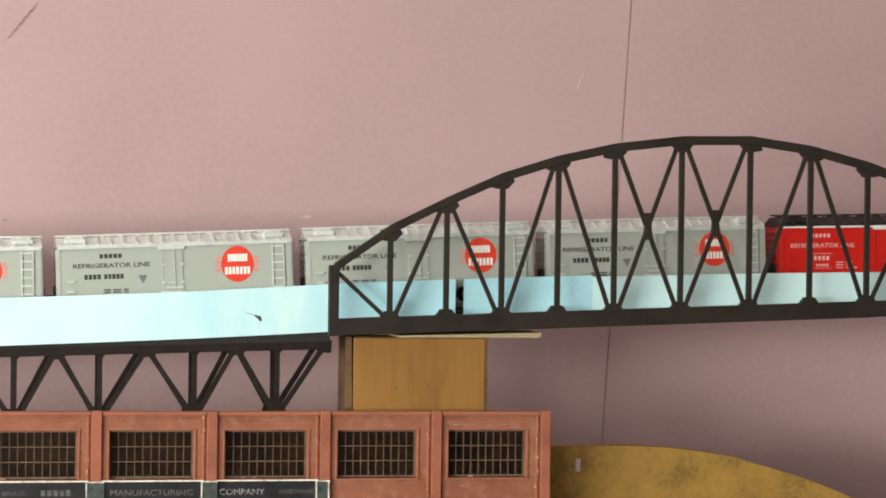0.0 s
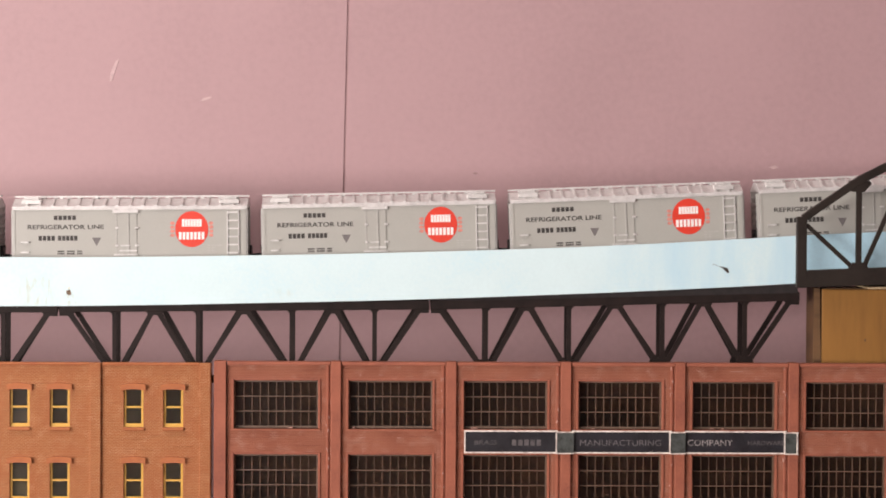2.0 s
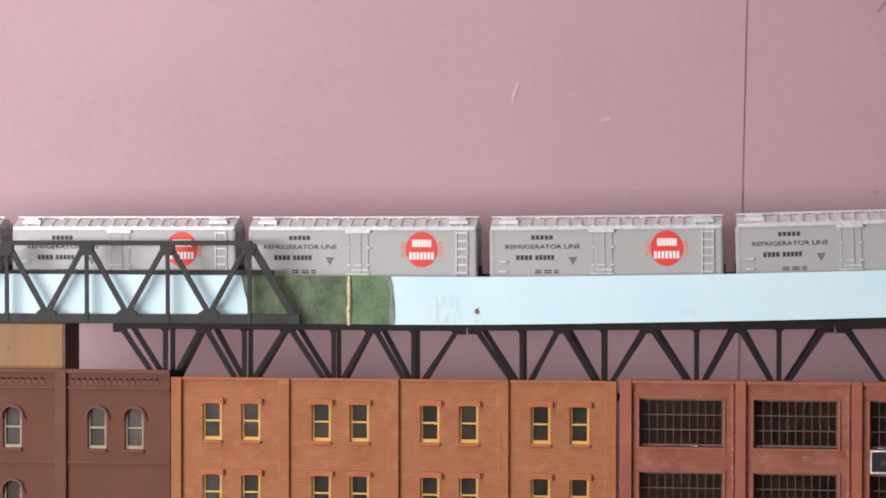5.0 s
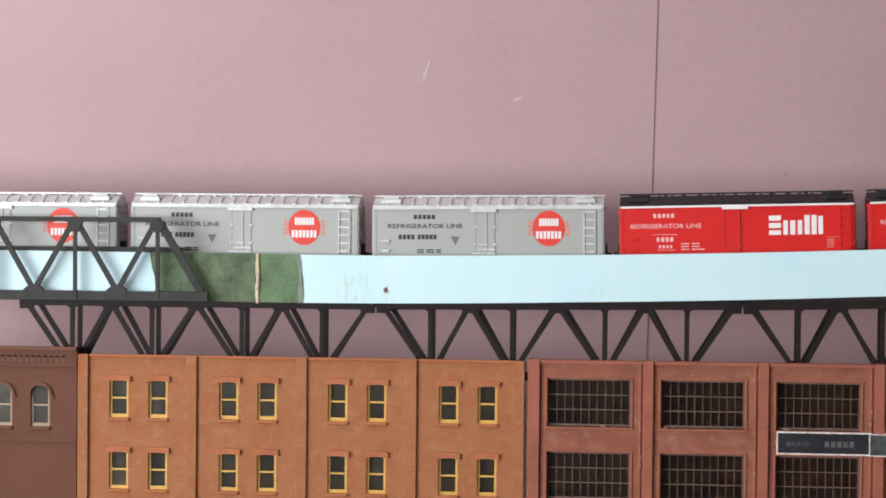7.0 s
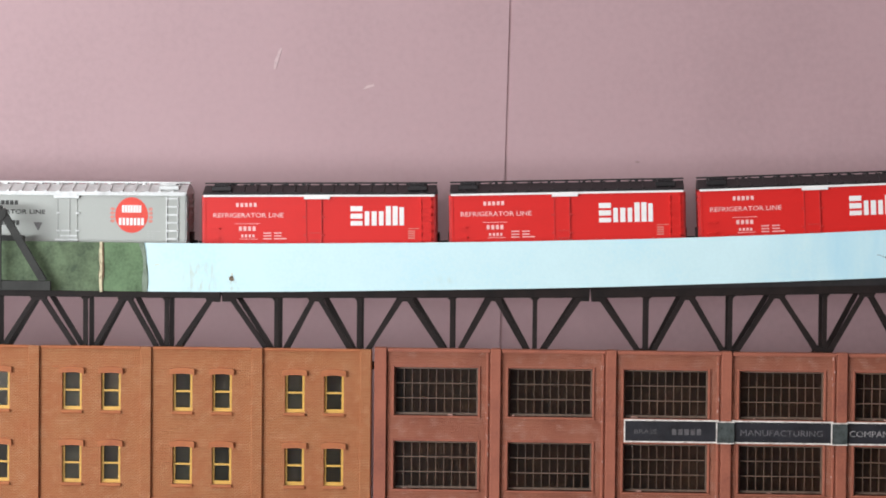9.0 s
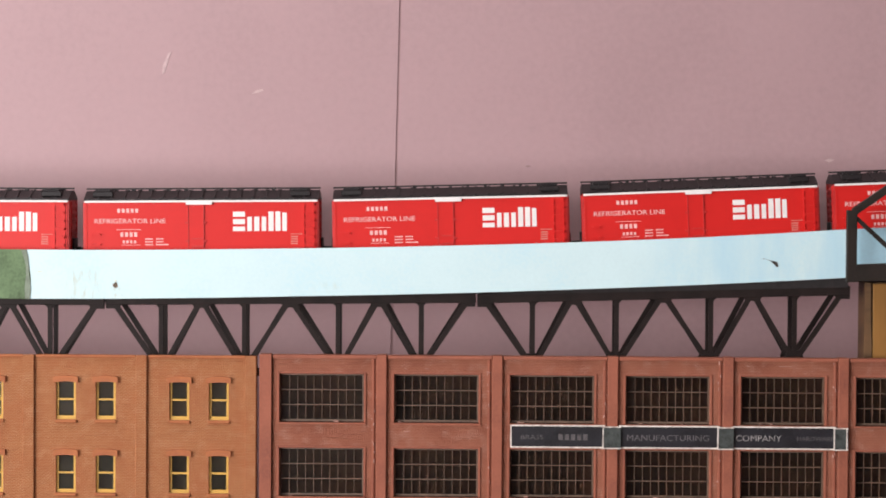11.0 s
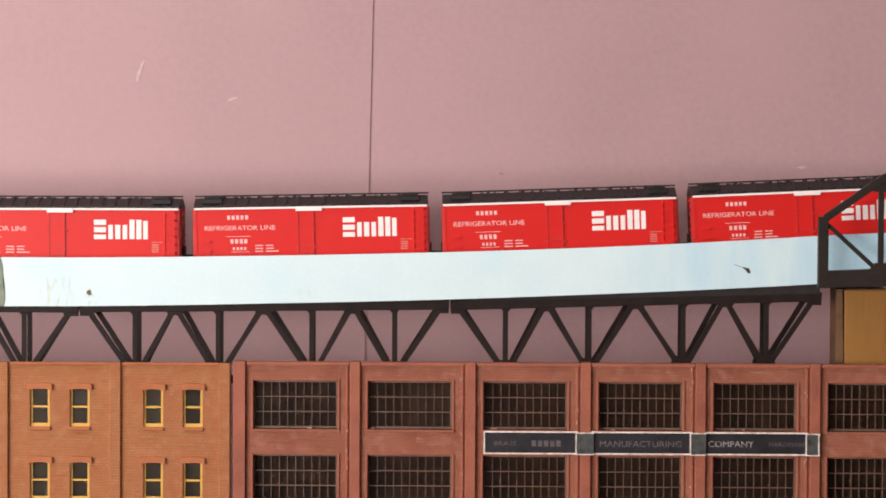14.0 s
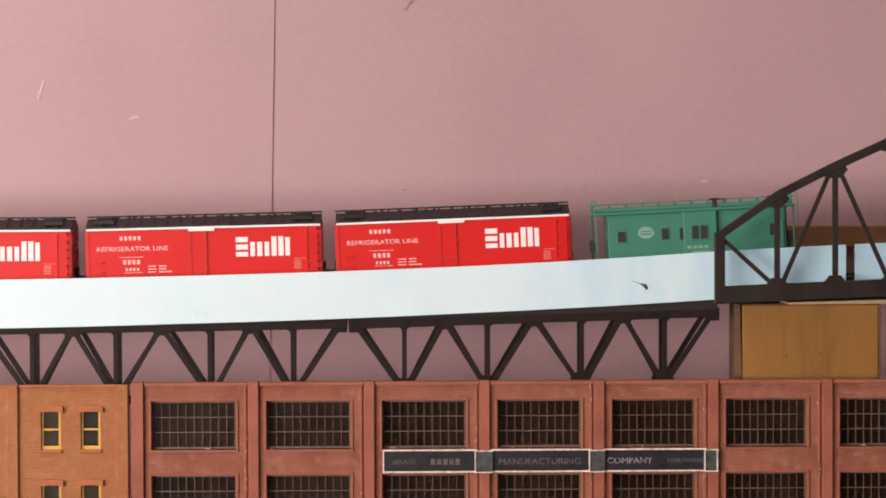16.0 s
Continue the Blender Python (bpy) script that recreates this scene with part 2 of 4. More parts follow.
M_CREAM = mat("cream_window_frame", (0.30, 0.21, 0.125), rough=0.5, var=0.1, scale=200)
M_GRILLE = mat("brown_muntins", (0.115, 0.070, 0.047), rough=0.5, var=0.25, scale=200)
M_DARKIN = mat("unlit_interior_brown", (0.105, 0.066, 0.044), rough=0.9, var=0.2)
M_SASHIN = mat("unlit_interior_grey", (0.043, 0.037, 0.027), rough=0.8, var=0.25, scale=80)
M_GLASS_R = glass_mat("wavy_glazing", (0.55, 0.46, 0.4), wave=90, amount=0.08)
M_GLASS_O = glass_mat("sash_glass", (0.8, 0.74, 0.64), wave=60, amount=0.03)
M_SIGN = mat("black_sign_card", (0.014, 0.014, 0.018), rough=0.4, var=0.3, scale=120)
M_SIGNEDGE = mat("white_paper_edge", (0.66, 0.61, 0.56), rough=0.9, var=0.3, scale=350, tint=(0.24, 0.15, 0.13))
M_SIGNFOLD = mat("worn_sign_fold", (0.045, 0.053, 0.050), rough=0.5, var=0.4, scale=250)
M_SIGNTXT = mat("sign_lettering", (0.11, 0.10, 0.105), rough=0.7, var=0.35, scale=300)
M_SIGNTXT3 = mat("clear_sign_lettering", (0.27, 0.25, 0.245), rough=0.7, var=0.3, scale=300)
M_SIGNTXT2 = mat("faded_sign_lettering", (0.09, 0.08, 0.083), rough=0.7, var=0.3, scale=300)
M_GREYCAR = mat("silver_grey_car_paint", (0.37, 0.375, 0.345), rough=0.42, var=0.025, scale=40, grain=900, bump=0.04)
M_GREYEND = mat("grey_car_end_paint", (0.40, 0.40, 0.38), rough=0.5, var=0.08, scale=80)
M_SILVER = mat("silver_roof_paint", (0.57, 0.57, 0.56), rough=0.45, metal=0.2, var=0.1, scale=150, bump=0.2)
M_REDCAR = mat("bright_red_car_paint", (0.60, 0.016, 0.013), rough=0.42, var=0.03, scale=40, grain=900, bump=0.04, spec=0.3)
M_REDEND = mat("red_car_end_paint", (0.50, 0.018, 0.016), rough=0.5, var=0.12, scale=80)
M_BLACKROOF = mat("black_roof_paint", (0.016, 0.013, 0.014), rough=0.5, var=0.2, scale=150, bump=0.2, spec=0.3)
M_WHITE = mat("white_lettering", (0.80, 0.77, 0.75), rough=0.6, var=0.03, scale=200)
M_WHITE_THIN = mat("thin_worn_white_lettering", (0.74, 0.44, 0.42), rough=0.6, var=0.15, scale=300)
M_TRI = mat("grey_triangle_print", (0.14, 0.13, 0.13), rough=0.6, var=0.2, scale=300)
M_GREYGREEN = mat("worn_grey_green_edge", (0.19, 0.23, 0.175), rough=0.7, var=0.2, scale=150)
M_INK = mat("black_lettering", (0.035, 0.032, 0.03), rough=0.6, var=0.2, scale=300)
M_DISC = mat("orange_red_disc", (0.66, 0.040, 0.018), rough=0.5, var=0.04, scale=200)
M_DISCSIDE = mat("pale_red_flourish", (0.58, 0.22, 0.18), rough=0.6, var=0.15, scale=300)
M_CABOOSE = mat("jade_green_car_paint", (0.036, 0.20, 0.135), rough=0.42, var=0.05, scale=60, grain=900, bump=0.05)
M_UNDER = mat("black_underframe", (0.02, 0.018, 0.018), rough=0.6, var=0.2)
M_OVAL = mat("pale_oval_emblem", (0.20, 0.38, 0.29), rough=0.6, var=0.15, scale=300)


# ---- mesh helpers ----
def box(bm, x0, x1, y0, y1, z0, z1):
    v = [bm.verts.new(p) for p in ((x0, y0, z0), (x1, y0, z0), (x1, y1, z0), (x0, y1, z0),
                                   (x0, y0, z1), (x1, y0, z1), (x1, y1, z1), (x0, y1, z1))]
    for f in ((0, 3, 2, 1), (4, 5, 6, 7), (0, 1, 5, 4), (1, 2, 6, 5), (2, 3, 7, 6), (3, 0, 4, 7)):
        bm.faces.new([v[i] for i in f])


def bar(bm, a, b, width, y0, y1):
    """A flat bar from a to b in the xz plane, between the depths y0 and y1."""
    ax, az = a
    bx, bz = b
    ln = math.hypot(bx - ax, bz - az)
    nx, nz = -(bz - az) / ln * width / 2, (bx - ax) / ln * width / 2
    prism(bm, [(ax - nx, az - nz), (bx - nx, bz - nz), (bx + nx, bz + nz), (ax + nx, az + nz)], y0, y1)


def prism(bm, pts, y0, y1):
    """An outline in the xz plane, given depth along y."""
    f = [bm.verts.new((x, y0, z)) for x, z in pts]
    k = [bm.verts.new((x, y1, z)) for x, z in pts]
    n = len(pts)
    bm.faces.new(f)
    bm.faces.new(k[::-1])
    for i in range(n):
        bm.faces.new((f[i], k[i], k[(i + 1) % n], f[(i + 1) % n]))


def finish(bm, bevel=0.0):
    bmesh.ops.recalc_face_normals(bm, faces=bm.faces[:])
    if bevel:
        bmesh.ops.bevel(bm, geom=bm.edges[:], offset=bevel, segments=1, affect="EDGES", clamp_overlap=True)


def part(name, bm, material, parent=None, label="", bevel=0.0):
    finish(bm, bevel)
    me = bpy.data.meshes.new(name)
    bm.to_mesh(me)
    bm.free()
    me.materials.append(material)
    ob = new(name, me)
    ob.parent = parent
    if label:
        ob["label"] = label
    return ob


def boxes(name, rows, material, parent=None, label="", bevel=0.0):
    bm = bmesh.new()
    for r in rows:
        box(bm, *r)
    return part(name, bm, material, parent, label, bevel)


def thing(name, label, category, group="", at=(0, 0, 0)):
    ob = new(name)
    ob.empty_display_size = 0.02
    ob.location = at
    return tagged(ob, label, category, group)


def ellipse(cx, cz, rx, rz, n=28):
    return [(cx + rx * math.cos(2 * math.pi * i / n), cz + rz * math.sin(2 * math.pi * i / n)) for i in range(n)]


def sheet_with_holes(name, xs, zs, holes, y0, y1, material, parent, label=""):
    """One connected sheet on a grid of x and z lines; holes are (x0, x1, z0, z1)."""
    xs, zs = sorted(set(round(x, 6) for x in xs)), sorted(set(round(z, 6) for z in zs))
    solid = {}
    for i in range(len(xs) - 1):
        for j in range(len(zs) - 1):
            cx, cz = (xs[i] + xs[i + 1]) / 2, (zs[j] + zs[j + 1]) / 2
            solid[i, j] = not any(h[0] < cx < h[1] and h[2] < cz < h[3] for h in holes)
    bm = bmesh.new()
    vert = {}

    def v(i, j, k):
        if (i, j, k) not in vert:
            vert[i, j, k] = bm.verts.new((xs[i], y1 if k else y0, zs[j]))
        return vert[i, j, k]
    for (i, j), full in solid.items():
        if not full:
            continue
        bm.faces.new((v(i, j, 0), v(i + 1, j, 0), v(i + 1, j + 1, 0), v(i, j + 1, 0)))
        bm.faces.new((v(i, j, 1), v(i, j + 1, 1), v(i + 1, j + 1, 1), v(i + 1, j, 1)))
        for (di, dj), (p, q) in (((-1, 0), ((i, j), (i, j + 1))), ((1, 0), ((i + 1, j), (i + 1, j + 1))),
                                 ((0, -1), ((i, j), (i + 1, j))), ((0, 1), ((i, j + 1), (i + 1, j + 1)))):
            if not solid.get((i + di, j + dj), False):
                bm.faces.new((v(*p, 0), v(*p, 1), v(*q, 1), v(*q, 0)))
    return part(name, bm, material, parent, label)


def lettering(name, body, x, z, height, width, y, material, parent, bold=0.018):
    """Words of cap height and width in metres, centred at x, their foot at z, facing -y."""
    cu = bpy.data.curves.new(name, "FONT")
    cu.body, cu.align_x, cu.size, cu.offset, cu.resolution_u = body, "CENTER", 1.0, bold, 3
    tmp = bpy.data.objects.new(name, cu)
    me = bpy.data.meshes.new_from_object(tmp)
    bpy.data.objects.remove(tmp)
    co = np.empty(len(me.vertices) * 3)
    me.vertices.foreach_get("co", co)
    co = co.reshape(-1, 3)
    w, h = np.ptp(co[:, 0]), co[:, 1].max()
    cx = (co[:, 0].max() + co[:, 0].min()) / 2
    out = np.stack([x + (co[:, 0] - cx) * width / w, np.full(len(co), y), z + co[:, 1] * height / h], 1)
    me.vertices.foreach_set("co", out.ravel())
    me.update()
    me.materials.append(material)
    ob = new(name, me)
    ob.parent = parent
    return ob


def blocks(name, spans, z0, heights, y, material, parent, label=""):
    """Plain bars in place of words: spans of x, with heights above z0."""
    made = None
    for (a, b), h in zip(spans, heights):
        made = boxes(name, [(a, b, y - 0.00012, y + 0.0002, z0, z0 + h)], material, parent, label)
    return made


def char_spans(x0, x1, n, gap=0.3):
    w = (x1 - x0) / n
    return [(x0 + i * w, x0 + (i + 1 - gap) * w) for i in range(n)]


# ---- the room ----
WALL = 0.2315


def slant(z):
    return 0.0735 + (z - 0.175) * 0.0190


def slant2(z):
    return 0.5946 + (z - 0.158) * 0.055


def wall_panel(name, left, right, label):
    bm = bmesh.new()
    z0, z1 = -0.95, 1.45
    prism(bm, [(left(z0), z0), (right(z0), z0), (right(z1), z1), (left(z1), z1)], WALL, WALL + 0.012)
    return tagged(part(name, bm, M_WALL), label, "wall", kind="structure")


G = 0.0008
W1 = wall_panel("wall_north_1", lambda z: -3.0, lambda z: slant(z) - G, "pink painted wall panel behind the model railway")
W2 = wall_panel("wall_north_2", lambda z: slant(z) + G, lambda z: slant2(z) - G * 0.7, "pink painted wall panel with small scuffs")
W3 = wall_panel("wall_north_3", lambda z: slant2(z) + G * 0.7, lambda z: 3.0, "pink painted wall panel beside a thin seam")
tagged(boxes("wall_north_4", [(-3, 3, WALL + 0.0008, WALL + 0.11, -0.95, 1.45)], M_SEAM), "dark backing seen in the wall seams", "wall", kind="structure")
for nm, r in (("wall_south", (-3, 3, -3.3, -3.2, -0.95, 1.45)), ("wall_west", (-3.1, -3, -3.3, WALL + 0.11, -0.95, 1.45)),
              ("wall_east", (3, 3.1, -3.3, WALL + 0.11, -0.95, 1.45))):
    tagged(boxes(nm, [r], M_WALL), "plain pink painted room wall", "wall", kind="structure")
tagged(boxes("ceiling", [(-3.1, 3.1, -3.3, WALL + 0.11, 1.45, 1.5)], M_CEIL), "plain white painted ceiling", "ceiling", kind="structure")
tagged(boxes("floor", [(-3.1, 3.1, -3.3, WALL + 0.11, -1.0, -0.95)], M_FLOOR), "plain grey floor", "floor", kind="structure")
tagged(boxes("ground", [(-1.6, 1.9, -0.12, WALL - 0.002, -0.04, 0.0)], M_TABLE), "brown layout base shelf along the wall", "ground", kind="structure")


def scuff(parent, pts, material, name="scuff"):
    bm = bmesh.new()
    prism(bm, pts, WALL - 0.0003, WALL + 0.0002)
    return part(name, bm, material, parent)


scuff(W1, [(-0.0876, 0.3696), (-0.0858, 0.3702), (-0.0818, 0.3830), (-0.0812, 0.3850), (-0.0834, 0.3838), (-0.0868, 0.3756)], M_SCUFF)
scuff(W1, [(-0.0250, 0.3560), (-0.0222, 0.3586), (-0.0172, 0.3596), (-0.0168, 0.3584), (-0.0206, 0.3570)], M_SCUFF)
scuff(W2, [(0.1656, 0.3071), (0.1675, 0.3080), (0.1693, 0.3069), (0.1674, 0.3062)], M_SCUFF_DARK)
for k in range(5):
    scuff(W2, [(0.1671 + k * 0.0038, 0.4317 + k * 0.0048), (0.1694 + k * 0.0038, 0.4317 + k * 0.0048),
               (0.1726 + k * 0.0038, 0.4370 + k * 0.0048), (0.1711 + k * 0.0038, 0.4374 + k * 0.0048)], M_SCUFF_DARK)
scuff(W2, [(0.5718, 0.4080), (0.5728, 0.4082), (0.5768, 0.4182), (0.5760, 0.4184)], M_SCUFF)
scuff(W2, [(0.3733, 0.3125), (0.3775, 0.3140), (0.3802, 0.3127), (0.3765, 0.3112)], M_SCUFF)

# ---- red factory ----
RED = thing("factory_building", "red brick model factory with large multi-pane windows and black sign", "building")
BX, TOP = (0.0087, 0.0782, 0.1482, 0.2180, 0.2876, 0.3570, 0.4264, 0.4957), 0.1915
WIN = [(0.0129, 0.0639), (0.0824, 0.1333), (0.1524, 0.2033), (0.2223, 0.2731), (0.2919, 0.3424), (0.3612, 0.4106), (0.4306, 0.4800)]


def red_window(i, row):
    x0, x1 = WIN[i]
    zt = 0.1800 - 0.0450 * row
    zb = zt - 0.0292
    step = (x1 - x0 - 0.0018) / 10
    cols = [(x0 + 0.0009 + step * k + 0.00018, x0 + 0.0009 + step * (k + 1) - 0.00018) for k in range(10)]
    tiers = [(zb + 0.0010 + 0.0091 * k + 0.0003, zb + 0.0010 + 0.0091 * (k + 1) - 0.0003) for k in range(3)]
    win = sheet_with_holes("window", [x0, x1, *[q for c in cols for q in c]], [zb, zt, *[q for c in tiers for q in c]],
                           [(*c, *r) for c in cols for r in tiers], 0.0028, 0.0040, M_GRILLE, RED, "brown steel multi-pane factory window")
    boxes("glass", [(x0, x1, 0.0045, 0.0050, zb, zt)], M_GLASS_R, win, "wavy dark glazing sheet")
    boxes("sill", [(x0 - 0.0014, x1 + 0.0014, -0.0024, 0.0040, zb - 0.0014, zb - 0.0002)], M_RED_T, win, bevel=0.0002)
    for a, b in ((x0 - 0.0014, x0 - 0.0001), (x1 + 0.0001, x1 + 0.0014)):
        boxes("jamb", [(a, b, -0.0018, 0.0010, zb, zt + 0.0012)], M_RED_T, win, "smooth red window surround", bevel=0.0002)
    boxes("head", [(x0, x1, -0.0018, 0.0010, zt + 0.0001, zt + 0.0012)], M_RED_T, win, bevel=0.0002)
    return win


RH = [(*WIN[i], z0, z1) for i in range(7) for z0, z1 in ((0.1506, 0.1800), (0.1056, 0.1350))]
sheet_with_holes("wall", [0.0087, 0.4947, *[q for h in RH for q in h[:2]]], [0.0, TOP - 0.0002, *[q for h in RH for q in h[2:]]], RH, -0.0010, 0.0055,
                 M_RED_B, RED, "red brick pattern wall with worn mortar")
for i in range(8):
    x1 = BX[i]
    x0 = x1 - 0.0066 if i else 0.0008
    bm = bmesh.new()
    box(bm, x0, x1 - 0.0005, -0.0034, 0.0055, 0, TOP + 0.0003)
    part("pilaster", bm, M_RED_T, RED, "smooth red corner pilaster", bevel=0.0003)
for i in range(7):
    x0, xe = BX[i], BX[i + 1] - 0.0068
    boxes("parapet", [(x0 + 0.0002, xe, -0.0030, 0.0050, TOP - 0.0022, TOP), ], M_RED_T, RED, bevel=0.0003)
    boxes("corner_bead", [(xe - 0.0026, xe - 0.0010, -0.0020, 0.0, 0.02, TOP - 0.0023)], M_RED_T, RED, bevel=0.0003)
    for row in (0, 1):
        red_window(i, row)
# dark sheet added behind the glazing, its colour stands for the unlit inside
boxes("body", [(0.0012, 0.4942, 0.0075, 0.0125, 0.0, TOP - 0.003)], M_DARKIN, RED, "dark sheet in place of the unlit interior")
random.seed(5)
for k in range(84):
    i = random.randrange(7)
    x0, xe = BX[i], BX[i + 1] - 0.0068
    if k % 3:
        x, z = xe - 0.0030 + random.uniform(-0.0002, 0.0018), random.uniform(0.1, TOP - 0.002)
        boxes("mortar_chip", [(x, x + random.uniform(0.0003, 0.0007), -0.0024, -0.0009, z, z + random.uniform(0.0005, 0.0024))], M_RED_CHALK, RED)
    else:
        x, z = x0 + random.uniform(0.004, 0.052), random.choice((0.1833, 0.1862, 0.1500, 0.1480, 0.1452))
        boxes("mortar_chip", [(x, x + random.uniform(0.001, 0.004), -0.0012, -0.0009, z, z + 0.0003)], M_RED_CHALK, RED)

for k in range(16):
    x0, x1 = WIN[random.randrange(7)]
    x = random.uniform(x0 + 0.002, x1 - 0.006)
    z = random.choice((0.1508, 0.1058))
    boxes("dust", [(x, x + random.uniform(0.0006, 0.0028), 0.0004, 0.0020, z, z + random.uniform(0.0003, 0.0008))], M_RED_CHALK, RED)

# stray wire clippings behind the glazing of the bays at the end
def wire_clippings(i, row, count):
    x0, x1 = WIN[i]
    zt = 0.1800 - 0.0450 * row
    zb = zt - 0.0292
    for _ in range(count):
        cx, cz = random.uniform(x0 + 0.008, x1 - 0.008), random.uniform(zb + 0.006, zt - 0.008)
        reach, lean, bend = random.uniform(0.008, 0.020), random.uniform(-0.5, 1.0), random.uniform(-0.007, 0.007)
        bm = bmesh.new()
        pts = []
        for k in range(9):
            u = k / 4 - 1
            x = cx + reach * u * math.cos(lean) - bend * (u * u - 0.5) * math.sin(lean)
            z = cz + reach * u * math.sin(lean) + bend * (u * u - 0.5) * math.cos(lean)
            pts.append((min(max(x, x0 + 0.0005), x1 - 0.0005), min(max(z, zb + 0.0005), zt - 0.0005)))
        for p, q in zip(pts[:-1], pts[1:]):
            if math.hypot(q[0] - p[0], q[1] - p[1]) > 1e-5:
                bar(bm, p, q, random.uniform(0.00032, 0.0005), 0.0058, 0.0062)
        part("wire", bm, M_WIRE, RED, "pale loose wire behind the glass")


for i, row, count in ((3, 0, 2), (4, 0, 3), (5, 0, 4), (5, 1, 8), (6, 0, 3), (6, 1, 5)):
    wire_clippings(i, row, count)

# the sign in three folded panels
SIGN = thing("factory_sign", "long black card sign with pale edges on red factory wall", "sign")
for x0, x1, y in ((0.1534, 0.2098, -0.0028), (0.2182, 0.2790, -0.0028), (0.2862, 0.3491, -0.0028)):
    z0, z1 = 0.1362, 0.1502
    boxes("sign_panel", [(x0, x1, y, y + 0.0010, z0 + 0.0009, z1 - 0.0009)], M_SIGN, SIGN)
    boxes("sign_edge", [(x0, x1, y - 0.0002, y + 0.0008, z0, z0 + 0.0009)], M_SIGNEDGE, SIGN, "pale frayed paper edge")
    boxes("sign_edge", [(x0, x1, y - 0.0002, y + 0.0008, z1 - 0.0009, z1)], M_SIGNEDGE, SIGN, "pale frayed paper edge")
for x0, x1 in ((0.2100, 0.2180), (0.2792, 0.2860), (0.3493, 0.3550)):
    boxes("sign_fold", [(x0 - 0.0010, x1 + 0.0012, -0.0046, -0.0034, 0.1368, 0.1490)], M_SIGNFOLD, SIGN, "worn greenish fold over the pilaster")
    boxes("sign_edge", [(x0 - 0.0014, x1 + 0.0013, -0.0048, -0.0036, 0.1490, 0.1497)], M_SIGNEDGE, SIGN)
    boxes("sign_edge", [(x0 - 0.0014, x1 + 0.0013, -0.0048, -0.0036, 0.1361, 0.1367)], M_SIGNEDGE, SIGN)
    boxes("sign_edge", [(x0 - 0.0017, x0 - 0.0011, -0.0049, -0.0030, 0.1365, 0.1497)], M_SIGNEDGE, SIGN)
boxes("sign_edge", [(0.1526, 0.1534, -0.0030, -0.0018, 0.1362, 0.1502)], M_SIGNEDGE, SIGN)
boxes("sign_edge", [(0.3550, 0.3558, -0.0050, -0.0030, 0.1362, 0.1497)], M_SIGNEDGE, SIGN)
lettering("sign_word", "BRASS", 0.1657, 0.1415, 0.0026, 0.0135, -0.00285, M_SIGNTXT2, SIGN, 0.0)
blocks("sign_word", char_spans(0.1817, 0.2004, 5, 0.28), 0.1410, [0.0036] * 5, -0.0028, M_SIGNTXT2, SIGN)
lettering("sign_word", "MANUFACTURING", 0.2478, 0.1410, 0.0036, 0.0495, -0.00285, M_SIGNTXT, SIGN, 0.0)
lettering("sign_word", "COMPANY", 0.3025, 0.1412, 0.0036, 0.0275, -0.00285, M_SIGNTXT3, SIGN, 0.0)
lettering("sign_word", "HARDWARE", 0.3367, 0.1416, 0.0026, 0.0222, -0.00285, M_SIGNTXT2, SIGN, 0.0)

# ---- orange row building ----
ORANGE = thing("row_building", "orange brick model building with yellow sash windows", "building")
OTOP = 0.1905
EDGES = (-0.2796, -0.2039, -0.1350, -0.0667, -0.0003)
WINX = (-0.2600, -0.2354, -0.1909, -0.1669, -0.1228, -0.0986, -0.0540, -0.0300)
WW = 0.0120


def sash_window(parent, x0, zt, zb, frame_mat, trim_mat, arch=False):
    x1 = x0 + WW
    f = 0.0015
    zm = zb + (zt - zb) * 0.51
    win = sheet_with_holes("window", [x0, x0 + f, x1 - f, x1], [zb, zb + 0.0021, zm - 0.0006, zm + 0.0006, zt - 0.0008, zt],
                           [(x0 + f, x1 - f, zb + 0.0021, zm - 0.0006), (x0 + f, x1 - f, zm + 0.0006, zt - 0.0008)], 0.0017, 0.0030,
                           frame_mat, parent, "sash window with two panes")
    boxes("glass", [(x0, x1, 0.0033, 0.0036, zb, zt)], M_GLASS_O, win, "dark window glass")
    boxes("sill", [(x0 - 0.0006, x1 + 0.0006, -0.0018, 0.0012, zb - 0.0020, zb - 0.0002)], trim_mat, win, bevel=0.0004)
    bm = bmesh.new()
    if arch:
        n = 12
        cx, r0, r1, zc = (x0 + x1) / 2, WW / 2 + 0.0001, WW / 2 + 0.0017, zt - WW / 2
        for i in range(n):
            a, b = math.pi * i / n, math.pi * (i + 1) / n
            prism(bm, [(cx + r0 * math.cos(a), zc + r0 * math.sin(a)), (cx + r1 * math.cos(a), zc + r1 * math.sin(a)),
                       (cx + r1 * math.cos(b), zc + r1 * math.sin(b)), (cx + r0 * math.cos(b), zc + r0 * math.sin(b))], -0.0016, 0.002)
        box(bm, x0 - 0.0024, x0 - 0.0001, -0.0015, 0.001, zc - 0.0016, zc)
        box(bm, x1 + 0.0001, x1 + 0.0024, -0.0015, 0.001, zc - 0.0016, zc)
    else:
        n = 8
        for i in range(n):
            u, w = i / n, (i + 1) / n
            up = lambda q: 0.0007 * math.sin(math.pi * q)
            xa, xb = x0 - 0.0015 + (WW + 0.0030) * u, x0 - 0.0015 + (WW + 0.0030) * w
            prism(bm, [(xa, zt - 0.0012 + up(u)), (xb, zt - 0.0012 + up(w)), (xb, zt + 0.0024 + up(w)), (xa, zt + 0.0024 + up(u))], -0.0021, 0.001)
    bmesh.ops.remove_doubles(bm, verts=bm.verts[:], dist=1e-6)
    part("lintel", bm, trim_mat, win)
    return win


